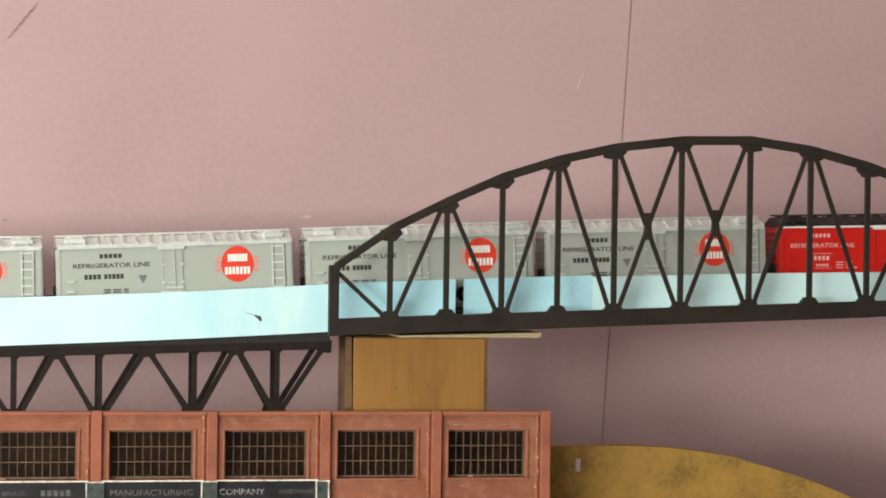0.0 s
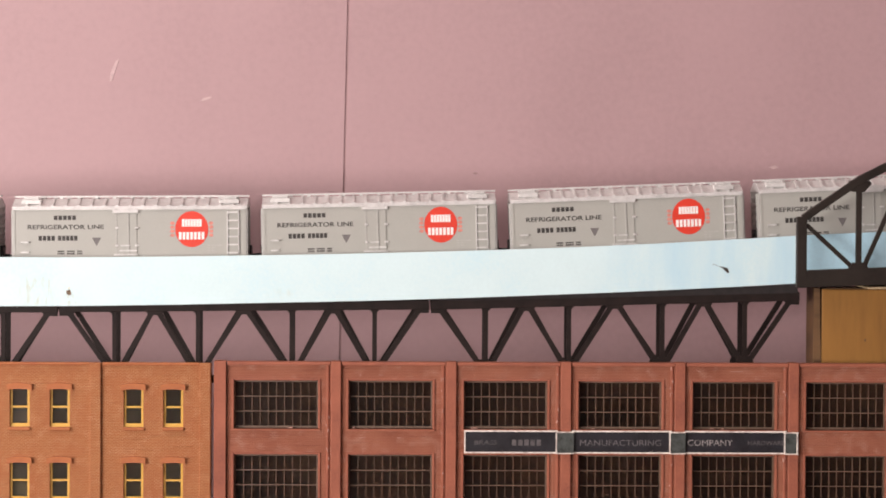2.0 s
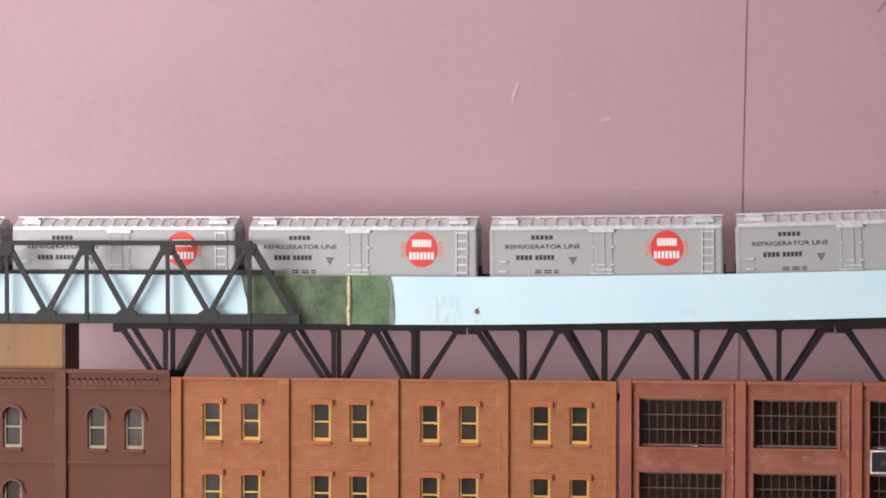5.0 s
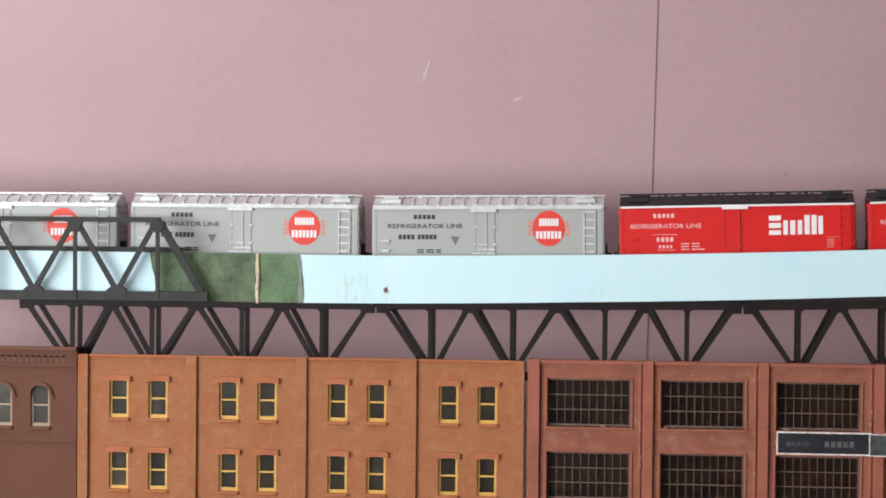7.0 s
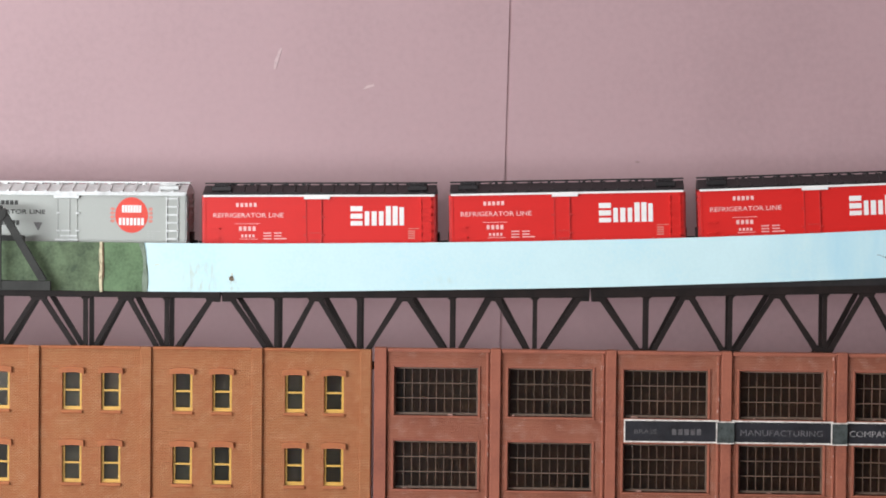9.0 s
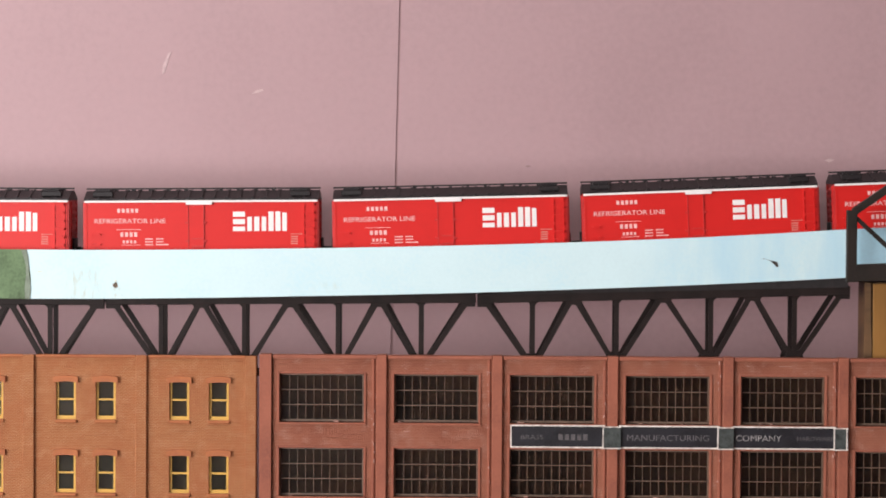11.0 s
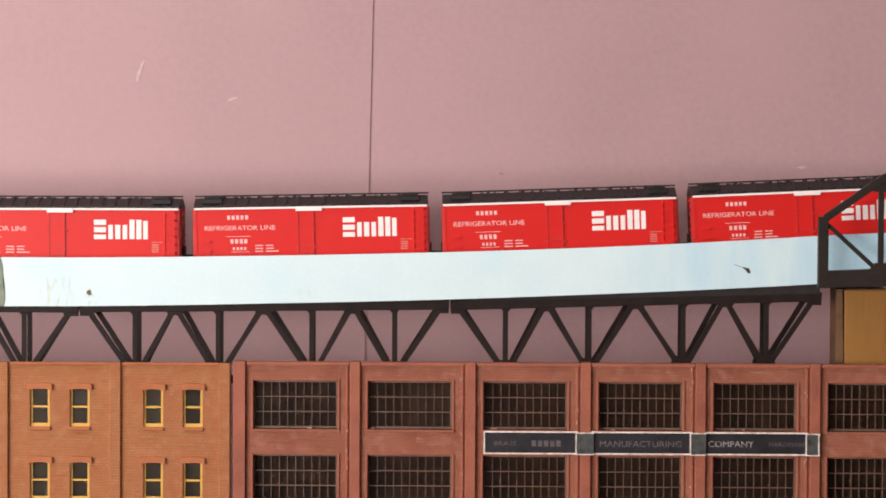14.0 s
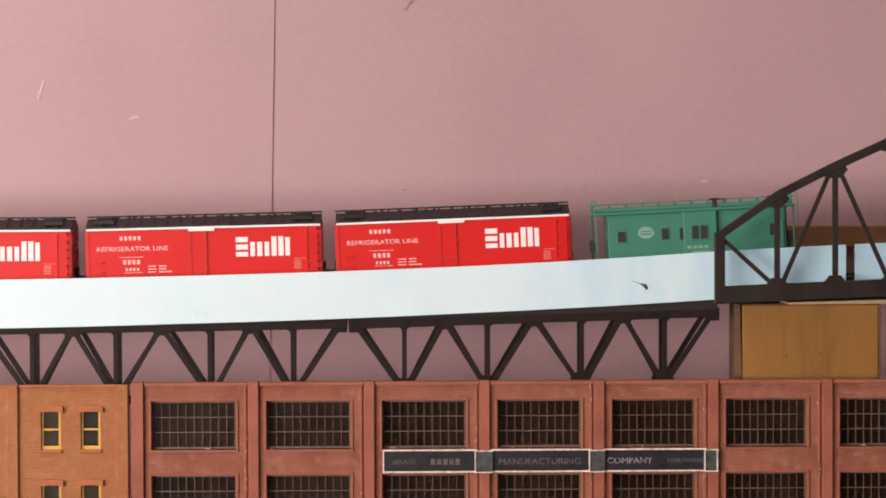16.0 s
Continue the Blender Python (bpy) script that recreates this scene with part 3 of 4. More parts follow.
def wall_with_holes(name, x0, x1, z0, z1, holes, material, parent, label, arch=False):
    """A wall 2.6 mm thick, with rectangular or round-headed holes (x, foot, head) of the sash windows' width."""
    wall = sheet_with_holes(name, [x0, x1, *[h[0] for h in holes], *[h[0] + WW for h in holes]], [z0, z1, *[q for h in holes for q in h[1:]]],
                            [(h[0], h[0] + WW, h[1], h[2]) for h in holes], 0.0, 0.0026, material, parent, label)
    if arch:
        for hx, lo, hi in holes:
            bm = bmesh.new()
            cx, r, zc, n = hx + WW / 2, WW / 2, hi - WW / 2, 12
            for i in range(n):
                a, b = math.pi * i / n, math.pi * (i + 1) / n
                ca, cb = (cx + r * math.cos(a), zc + r * math.sin(a)), (cx + r * math.cos(b), zc + r * math.sin(b))
                prism(bm, [ca, (ca[0], hi), (cb[0], hi), cb], 0.0, 0.0026)
            bmesh.ops.remove_doubles(bm, verts=bm.verts[:], dist=1e-6)
            part("arch_head", bm, material, wall)
    return wall



HOLES = [(x, zb, zt) for x in WINX for zt, zb in ((0.1748, 0.1512), (0.1302, 0.1066))]
wall_with_holes("wall", EDGES[0], EDGES[-1] - 0.0006, 0.0, OTOP - 0.0003, HOLES, M_ORANGE_B, ORANGE, "orange brick pattern wall with pale mortar")
for x, zb, zt in HOLES:
    sash_window(ORANGE, x, zt, zb, M_YELLOW, M_ORANGE_T)
for i, x in enumerate(EDGES):
    if i == 0:
        boxes("pilaster", [(x, x + 0.0064, -0.0022, 0.0, 0.0, OTOP)], M_ORANGE_B, ORANGE, bevel=0.0003)
    else:
        boxes("pilaster", [(x - 0.0076, x - 0.0009, -0.0020, 0.0, 0.0, OTOP)], M_ORANGE_B, ORANGE, bevel=0.0003)
for a, b in zip(EDGES[:-1], EDGES[1:]):
    boxes("parapet", [((a + 0.0066) if a == EDGES[0] else a + 0.0002, b - 0.0078, -0.0014, 0.0024, OTOP - 0.0016, OTOP)], M_ORANGE_T, ORANGE, bevel=0.0003)
boxes("paint_blob", [(-0.1972, -0.1934, -0.0006, 0.0, 0.1772, 0.1781)], M_ORANGE_T, ORANGE, bevel=0.0002)
# sheet added behind the panes, coloured dark like an unlit room
boxes("dark_backing", [(EDGES[0] + 0.001, EDGES[-1] - 0.002, 0.0045, 0.0060, 0.0, OTOP - 0.004)], M_SASHIN, ORANGE, "dark grey sheet in place of the unlit interior")

# ---- brown building ----
BROWN = thing("brown_building", "dark brown brick model building with arched cream windows", "building")
BTOP = 0.1948
for k in range(3):
    off = -0.0786 * k
    xr = -0.2808 if k == 0 else -0.2760 + off
    xl = -0.3469 + off
    wins = [(-0.3338 + off, 0.1446, 0.1706), (-0.3099 + off, 0.1446, 0.1706)]
    if k:
        wins += [(x, 0.0980, 0.1238) for x, _, _ in wins]
    wall_with_holes("wall", xl, xr, 0.0, BTOP - 0.0002, wins, M_BROWN_B, BROWN, "dark brown brick pattern wall", arch=True)
    for x, zb, zt in wins:
        sash_window(BROWN, x, zt, zb, M_CREAM, M_BROWN_T, arch=True)
    boxes("pilaster", [(xl - 0.0076, xl - 0.0002, -0.0024, 0.0026, 0.0, BTOP - 0.0001)], M_BROWN_T, BROWN, bevel=0.0003)
    boxes("cornice", [(xl, xr, -0.0022, 0.0, BTOP - 0.0026, BTOP), (xl, xr, -0.0014, 0.0, 0.1822, 0.1838)], M_BROWN_T, BROWN, bevel=0.0003)
    boxes("band", [(xl, xr, -0.0014, 0.0, 0.1352, 0.1368)], M_BROWN_T, BROWN, bevel=0.0003)
    n = 15
    for i in range(n):
        x = xl + 0.0028 + (xr - xl - 0.0120) * i / (n - 1)
        boxes("dentil", [(x, x + 0.0021, -0.0004, 0.0, 0.1846, 0.1890), (x, x + 0.0036, -0.0004, 0.0, 0.1880, 0.1893)], M_BROWN_T, BROWN)
# the same added dark sheet for the unlit rooms here
boxes("dark_backing", [(-0.5100, -0.2820, 0.0045, 0.0060, 0.0, BTOP - 0.004)], M_SASHIN, BROWN, "dark grey sheet in place of the unlit interior")


# ---- track, fascia boards and bridges ----
def settle(x):
    """How far the line of the boards and rails has sunk at both ends."""
    return float(np.interp(x, (-0.6, -0.4, -0.3, -0.2, 0.0, 0.2, 0.35, 0.5, 0.7), (-0.0019, -0.0012, -0.0008, -0.0005, -0.0001, 0.0, 0.0002, 0.0003, 0.0008)))


def board_rise(x):
    if x < -0.1:
        return 0.005 * (-0.1 - x) + settle(x)
    return settle(x) + (0.073 * (x + 0.1) ** 2 if x < 0.36 else 0.01545 + 0.050 * (x - 0.36) - 0.050 * (x - 0.36) ** 2)


def rail_z(x):
    u = max(0.0, x + 0.1)
    return 0.2405 + settle(x) + float(np.interp(x, (-0.05, 0.1, 0.2, 0.3), (0, 0.0008, 0.0011, 0.0016))) + (0.053 * u * u if x < 0.36 else 0.01121 + 0.0480 * (x - 0.36) - 0.030 * (x - 0.36) ** 2)


def rail_slope(x):
    return (rail_z(x + 0.05) - rail_z(x - 0.05)) / 0.1


def ribbon(bm, x0, x1, low, high, y0, y1, step=0.02, jag0=0.0, jag1=0.0, tilt0=0.0, tilt1=0.0):
    n = max(2, int((x1 - x0) / step))
    xs = [x0 + (x1 - x0) * i / n for i in range(n + 1)]
    left = [(x0 + tilt0 * (1 - q / 6) + random.uniform(-jag0, jag0), low(x0) + (high(x0) - low(x0)) * q / 6) for q in range(1, 6)] if jag0 else []
    right = [(x1 + tilt1 * math.sin(math.pi * (1 - q / 6) * 0.7) + random.uniform(-jag1, jag1), low(x1) + (high(x1) - low(x1)) * q / 6) for q in range(1, 6)] if jag1 else []
    pts = [(x0 + tilt0, low(x0)), *[(x, low(x)) for x in xs[1:-1]], (x1 + tilt1 * 0.8, low(x1))] + right + [(x, high(x)) for x in xs[::-1]] + left[::-1]
    prism(bm, pts, y0, y1)


def slow(x, xs, vs):
    return float(np.interp(x, xs, vs))


B_LOW = lambda x: 0.2234 + board_rise(x) + slow(x, (-0.14, 0.03, 0.20, 0.36, 0.40), (0.0003, 0.0018, 0.0019, 0.0009, 0.0))
B_HIGH = lambda x: 0.2537 + board_rise(x) + slow(x, (-0.13, 0.0, 0.10, 0.27), (0.0, 0.0006, 0.0006, 0.0))
random.seed(11)


def fascia(x0, x1, material, label, jag0=0.0, jag1=0.0, y0=0.0125, extra=0.0, tilt0=0.0, tilt1=0.0):
    bm = bmesh.new()
    ribbon(bm, x0, x1, B_LOW, lambda x: B_HIGH(x) + extra, y0, 0.0155, 0.02, jag0, jag1, tilt0, tilt1)
    return tagged(part("fascia_board", bm, material), label, "fascia board", "fascia boards along the track")


fascia(-0.62, -0.2319, M_BOARD, "pale blue painted fascia board behind grey truss bridge", jag1=0.0)
fascia(-0.2378, -0.1698, M_GREEN, "mottled dark green fascia board with torn edge", jag0=0.0008, jag1=0.0008, y0=0.0121, tilt0=0.0055, tilt1=-0.0010)
GREEN2 = fascia(-0.1684, -0.1436, M_GREEN2, "green painted fascia board beside a torn crack", jag0=0.0007, jag1=0.0006, y0=0.0122, tilt1=0.0026)
EDGE = (-0.1436, 0.0026)
bm = bmesh.new()
qs = [k / 6 for k in range(7)]
zq = lambda q: B_LOW(-0.1424) + (B_HIGH(-0.1424) - B_LOW(-0.1424)) * q
xq = lambda q: EDGE[0] + EDGE[1] * math.sin(math.pi * (1 - q) * 0.7)
prism(bm, [(xq(q) + 0.0003 + 0.0004 * math.sin(9 * q), zq(q)) for q in qs] + [(xq(q) - 0.0022 - 0.0008 * math.sin(7 * q), zq(q)) for q in qs[::-1]], 0.0118, 0.0121)
part("worn_edge", bm, M_GREYGREEN, GREEN2, "worn grey-green painted edge")
LONG = fascia(-0.1429, 0.3563, M_BOARD_LONG, "long pale blue fascia board climbing beside the track", jag0=0.0)
fascia(0.3569, 0.4367, M_BOARD_BLUE, "blue fascia board inside black arch bridge")
fascia(0.4425, 0.5251, M_BOARD_BLUE, "blue fascia board after a gap in the bridge")
fascia(0.5251, 0.9000, M_BOARD, "pale blue fascia board inside black arch bridge", extra=-0.001)
bm = bmesh.new()
ribbon(bm, -0.1702, -0.1684, lambda x: 0.2229, lambda x: 0.2538, 0.0118, 0.0150, 0.02, 0.0007, 0.0007)
STRIP = tagged(part("torn_strip", bm, M_CRACK), "tan torn paper edge between green boards", "paper strip")

# dark strip that paints the shadow gap beside the torn paper
bm = bmesh.new()
ribbon(bm, -0.1688, -0.1682, lambda x: 0.2230, lambda x: 0.2537, 0.0115, 0.0128, 0.02, 0.0008, 0.0006)
part("crack_shadow", bm, M_WOODDARK, STRIP, "dark brown strip painted as the shadow gap")


def smear(pts, material, name, y=0.0122):
    bm = bmesh.new()
    prism(bm, pts, y, 0.0126)
    return part(name, bm, material, LONG)


smear([(-0.0903, 0.2316), (-0.0888, 0.2304), (-0.0871, 0.2310), (-0.0877, 0.2328), (-0.0881, 0.2340), (-0.0895, 0.2336), (-0.0903, 0.2328)], M_CHIPBROWN, "chip")
smear([(-0.0893, 0.2345), (-0.0884, 0.2340), (-0.0878, 0.2352), (-0.0886, 0.2357)], M_RUST, "smear")
smear([(-0.1366, 0.2402), (-0.1338, 0.2406), (-0.1334, 0.2400), (-0.1362, 0.2396)], M_RUST, "smear")
smear([(0.3098, 0.2500), (0.3112, 0.2498), (0.3144, 0.2490), (0.3152, 0.2464), (0.3142, 0.2458), (0.3124, 0.2478)], M_CHIP, "chip")
smear([(0.3052, 0.2514), (0.3099, 0.2500), (0.3099, 0.2498), (0.3052, 0.2512)], M_CHIP, "chip")

# roadbed, ties and rails on the line of the track
TRACK = thing("railway_track", "dark model railway track on a narrow roadbed", "railway track")
bm = bmesh.new()
ribbon(bm, -0.62, 0.95, lambda x: B_LOW(x) - 0.0002, lambda x: rail_z(x) - 0.0042, 0.0165, 0.0640)
part("roadbed", bm, M_ROADBED, TRACK)
bm = bmesh.new()
x = -0.615
while x < 0.94:
    box(bm, x, x + 0.0026, 0.0320, 0.0620, rail_z(x) - 0.0042, rail_z(x) - 0.0024)
    x += 0.0068
part("ties", bm, M_ROADBED, TRACK)["kind"] = "stuff"
for y in (0.0388, 0.0553):
    bm = bmesh.new()
    ribbon(bm, -0.62, 0.95, lambda x: rail_z(x) - 0.0025, lambda x: rail_z(x), y - 0.0004, y + 0.0004)
    part("rail", bm, M_RAIL, TRACK)


def deck_truss(x0, z0, x1, z1, tops=(0.018, 0.259, 0.499, 0.739, 0.982), feet=(0.150, 0.375, 0.628, 0.852)):
    """A deck truss span; z0 and z1 are the foot of its top chord at both ends."""
    ob = thing("deck_truss_bridge", "black plastic deck truss bridge span under the track", "bridge", "deck truss spans")
    ln = x1 - x0
    zc = lambda f: z0 + (z1 - z0) * f
    px = lambda f: x0 + ln * f
    H = 0.0365
    za, zb = z0, z1
    for y, lift in ((0.0160, 0.0), (0.0372, 0.0031)):
        z0, z1 = za + lift, zb + lift
        H = 0.0365 + lift
        bm = bmesh.new()
        prism(bm, [(x0 + 0.0001, z0), (x1 - 0.0001, z1), (x1 - 0.0001, z1 + 0.0056), (x0 + 0.0001, z0 + 0.0056)], y - 0.0016, y + 0.0016)
        part("top_chord", bm, M_BLACK, ob, bevel=0.0003)
        bm = bmesh.new()
        prism(bm, [(px(0.15), zc(0.15) - H - 0.0075), (px(0.85), zc(0.85) - H - 0.0075), (px(0.85), zc(0.85) - H - 0.0042), (px(0.15), zc(0.15) - H - 0.0042)], y - 0.0012, y + 0.0012)
        part("bottom_chord", bm, M_BLACK, ob)
        for i, f in enumerate(feet):
            bm = bmesh.new()
            bar(bm, (px(f), zc(f) - H - 0.006), (px(f), zc(f) + 0.001), 0.0028, y - 0.0010, y + 0.0010)
            part("post", bm, M_BLACK, ob)
            for g, s in ((tops[i], -1), (tops[i + 1], 1)):
                bm = bmesh.new()
                bar(bm, (px(f) + s * 0.0026, zc(f) - H), (px(g) - s * 0.0012, zc(g) + 0.001), 0.0031, y - 0.0011, y + 0.0011)
                part("diagonal", bm, M_BLACK, ob)
            bm = bmesh.new()
            prism(bm, [(px(f) - 0.0058, zc(f) - H - 0.0046), (px(f) + 0.0058, zc(f) - H - 0.0046), (px(f) + 0.0058, zc(f) - H - 0.001), (px(f) + 0.0036, zc(f) - H + 0.0036), (px(f) - 0.0036, zc(f) - H + 0.0036), (px(f) - 0.0058, zc(f) - H - 0.001)], y - 0.0014, y + 0.0014)
            part("gusset", bm, M_BLACK, ob)
        for g in tops:
            bm = bmesh.new()
            a, b = max(x0 + 0.0003, px(g) - 0.0058), min(x1 - 0.0003, px(g) + 0.0058)
            ca, cb = (0.0 if g < 0.1 else 0.0016), (0.0 if g > 0.9 else 0.0016)
            prism(bm, [(a + ca, zc(g) - 0.0022), (b - cb, zc(g) - 0.0022), (b, zc(g) + 0.0006), (a, zc(g) + 0.0006)], y - 0.0014, y + 0.0014)
            part("gusset", bm, M_BLACK, ob)
        for f in feet:
            bm = bmesh.new()
            for s in (-1, 1):
                prism(bm, [(px(f) + s * 0.0012, zc(f) + 0.0004), (px(f) + s * 0.0034, zc(f) + 0.0004), (px(f) + s * 0.0012, zc(f) - 0.0020)], y - 0.0010, y + 0.0010)
            part("gusset", bm, M_BLACK, ob)
    for f in (*tops, *feet):
        boxes("cross_beam", [(px(f) - 0.0012, px(f) + 0.0012, 0.0178, 0.0354, zc(f) + 0.0008, zc(f) + 0.0048)], M_BLACK, ob)
    return ob


deck_truss(-0.3213, 0.2196, -0.0957, 0.2197)
deck_truss(-0.0951, 0.2199, 0.1314, 0.2227)
deck_truss(0.1320, 0.2224, 0.3594, 0.2290)
bm = bmesh.new()
ribbon(bm, -0.3213, 0.3580, lambda x: 0.2246 if x < -0.095 else (0.2248 + (x + 0.0944) * 0.0150 if x < 0.132 else 0.2275 + (x - 0.132) * 0.0280),
       lambda x: max(B_LOW(x) - 0.0003, 0.2250), 0.0140, 0.0164)
tagged(part("stringer", bm, M_ROADBED), "dark stringer strip between truss spans and track board", "beam")


def grey_truss():
    ob = thing("truss_bridge", "dark grey plastic through truss bridge over the track", "bridge")
    tops = (-0.2311, -0.2833, -0.3354, -0.3872)
    feet = (-0.2038, -0.2568, -0.3095, -0.3615, -0.4142)
    for y in (0.0050,):
        boxes("bottom_chord", [(-0.4180, -0.1991, y - 0.0018, y + 0.0018, 0.2243, 0.2303)], M_GREYBR, ob, bevel=0.0003)
        boxes("top_chord", [(-0.3887, -0.2293, y - 0.0018, y + 0.0018, 0.2735, 0.2765)], M_GREYBR, ob, bevel=0.0003)
        for i, xt in enumerate(tops):
            bm = bmesh.new()
            bar(bm, (xt, 0.2300), (xt, 0.2744), 0.0024, y - 0.0010, y + 0.0010)
            part("post", bm, M_GREYBR, ob)
            bm = bmesh.new()
            prism(bm, [(xt - 0.0046, 0.2739), (xt - 0.0042, 0.2700), (xt - 0.0020, 0.2672), (xt + 0.0020, 0.2672), (xt + 0.0042, 0.2700), (xt + 0.0046, 0.2739)], y - 0.0021, y + 0.0021)
            part("gusset", bm, M_GREYBR, ob)
            for xf in (feet[i], feet[i + 1]):
                bm = bmesh.new()
                w = 0.0046 if (i == 0 and xf == feet[0]) or (i == 3 and xf == feet[4]) else 0.0031
                bar(bm, (xf, 0.2302), (xt + (0.0012 if xf > xt else -0.0012), 0.2737), w, y - 0.0014, y + 0.0014)
                part("diagonal", bm, M_GREYBR, ob)
        for xf in feet[1:]:
            bm = bmesh.new()
            prism(bm, [(xf - 0.0066, 0.2256), (xf + 0.0066, 0.2256), (xf + 0.0062, 0.2313), (xf + 0.0036, 0.2331), (xf - 0.0036, 0.2331), (xf - 0.0062, 0.2313)], y - 0.0021, y + 0.0021)
            part("gusset", bm, M_GREYBR, ob)
        for xp in tops:
            boxes("stiffener", [(xp - 0.0014, xp + 0.0014, y - 0.0024, y + 0.0024, 0.2251, 0.2309)], M_GREYBR, ob)
    boxes("rear_chord", [(-0.4180, -0.2180, 0.0168, 0.0192, 0.2490, 0.2576)], M_GREYBR, ob, "grey chord on the far side of the board", bevel=0.0003)
    ob.matrix_basis = pose(-0.2, 0, 0.2245, 0, -0.2, 0) @ pose(0.2, 0, -0.225)
    return ob


grey_truss()


def arch_bridge():
    ob = thing("arch_truss_bridge", "dark brown curved-chord through truss bridge over track", "bridge")
    xs = [0.3571, 0.3920, 0.4273, 0.4623, 0.4980, 0.5344, 0.5779, 0.6231, 0.6635, 0.7020, 0.7400, 0.7770, 0.8140]
    hs = [0.0443, 0.0670, 0.0832, 0.0975, 0.1075, 0.1144, 0.1181, 0.1173, 0.1104, 0.0995, 0.0845, 0.0660, 0.0440]
    base = lambda x: 0.2378 + 0.0400 * (x - 0.357)
    top = [(x, base(x) + h) for x, h in zip(xs, hs)]
    foot = [(x, base(x) + 0.0095) for x in xs]
    n = len(xs)
    for y in (-0.0030,):
        bm = bmesh.new()
        prism(bm, [(xs[0] - 0.0024, base(xs[0])), (xs[-1] + 0.0024, base(xs[-1])), (xs[-1] + 0.0024, base(xs[-1]) + 0.0105), (xs[0] - 0.0024, base(xs[0]) + 0.0105)], y - 0.0022, y + 0.0022)
        part("bottom_chord", bm, M_BROWNBLACK, ob, bevel=0.0003)
        bm = bmesh.new()
        prism(bm, [(x, z - 0.0056) for x, z in top] + [(x, z) for x, z in top[::-1]], y - 0.0024, y + 0.0024)
        part("top_chord", bm, M_BROWNBLACK, ob, bevel=0.0003)
        for i in (0, n - 1):
            bm = bmesh.new()
            bar(bm, (xs[i], base(xs[i])), (top[i][0], top[i][1] - 0.001), 0.0062, y - 0.0023, y + 0.0023)
            part("end_post", bm, M_BROWNBLACK, ob, bevel=0.0004)
        for i in range(1, n - 1):
            bm = bmesh.new()
            bar(bm, foot[i], (top[i][0], top[i][1] - 0.003), 0.0033, y - 0.0014, y + 0.0014)
            part("post", bm, M_BROWNBLACK, ob)
            bm = bmesh.new()
            x, z = top[i]
            prism(bm, [(x - 0.0075, z - 0.0050 - (0.004 if i < 6 else -0.0)), (x - 0.0030, z - 0.0100), (x + 0.0030, z - 0.0100), (x + 0.0075, z - 0.0050 - (0.004 if i > 6 else -0.0)), (x + 0.0060, z - 0.0030), (x - 0.0060, z - 0.0030)], y - 0.0020, y + 0.0020)
            part("gusset", bm, M_BROWNBLACK, ob)
            bm = bmesh.new()
            x, z = foot[i]
            prism(bm, [(x - 0.0070, z), (x + 0.0070, z), (x + 0.0034, z + 0.0046), (x - 0.0034, z + 0.0046)], y - 0.0020, y + 0.0020)
            part("gusset", bm, M_BROWNBLACK, ob)
        slim = 0.0026
        pairs = [(0, 1), (2, 1), (2, 3), (4, 3), (4, 5)]
        pairs += [(n - 1 - a, n - 1 - b) for a, b in pairs]
        pairs += [(5, 6), (6, 5), (7, 6), (6, 7)]
        for a, b in pairs:
            s = 1 if b > a else -1
            bm = bmesh.new()
            bar(bm, (top[a][0] + s * 0.0030, top[a][1] - 0.006), (foot[b][0] - s * 0.0030, foot[b][1] + 0.001), slim, y - 0.0010, y + 0.0010)
            part("diagonal", bm, M_BROWNBLACK, ob)
        for a, b in ((5, 6), (6, 7)):
            x = (xs[a] + xs[b]) / 2
            z = (top[a][1] + top[b][1]) / 4 + (foot[a][1] + foot[b][1]) / 4 - 0.001
            bm = bmesh.new()
            prism(bm, [(x - 0.0032, z + 0.0085), (x - 0.0020, z), (x - 0.0032, z - 0.0085), (x + 0.0032, z - 0.0085), (x + 0.0020, z), (x + 0.0032, z + 0.0085)], y - 0.0018, y + 0.0018)
            part("gusset", bm, M_BROWNBLACK, ob)
    return ob


arch_bridge()


def pier(x0, x1, ztop, label):
    ob = thing("bridge_pier", label, "pier", "wooden piers under the bridges")
    boxes("block", [(x0 + 0.0007, x1 - 0.0007, 0.0240, 0.0580, 0.0, ztop)], M_WOODDARK, ob, "dark stained sides of the block")
    boxes("front_panel", [(x0 + 0.0040, x1 - 0.0016, 0.0210, 0.0238, 0.0, ztop - 0.0006)], M_WOOD, ob, "golden plywood face", bevel=0.0004)
    bm = bmesh.new()
    wave = [(x0 + 0.0039 + 0.0005 * math.sin(5.1 * k) - 0.0009, ztop * k / 12) for k in range(13)]
    prism(bm, [(x0 - 0.0012, 0.0), *wave, (x0 - 0.0012, ztop)], 0.0206, 0.0236)
    part("stained_edge", bm, M_WOODDARK, ob, "dark stained rough front edge")
    boxes("stained_edge", [(x1 - 0.0015, x1, 0.0206, 0.0236, 0.0, ztop - 0.0006)], M_WOODDARK, ob, "dark stained front edge")
    for x in (x0 + 0.031, x0 + 0.052):
        bm = bmesh.new()
        prism(bm, ellipse(x, 0.203 + (x - x0) * 0.05, 0.0007, 0.0009, 10), 0.0208, 0.0212)
        part("knot", bm, M_WOODDARK, ob)
    return ob


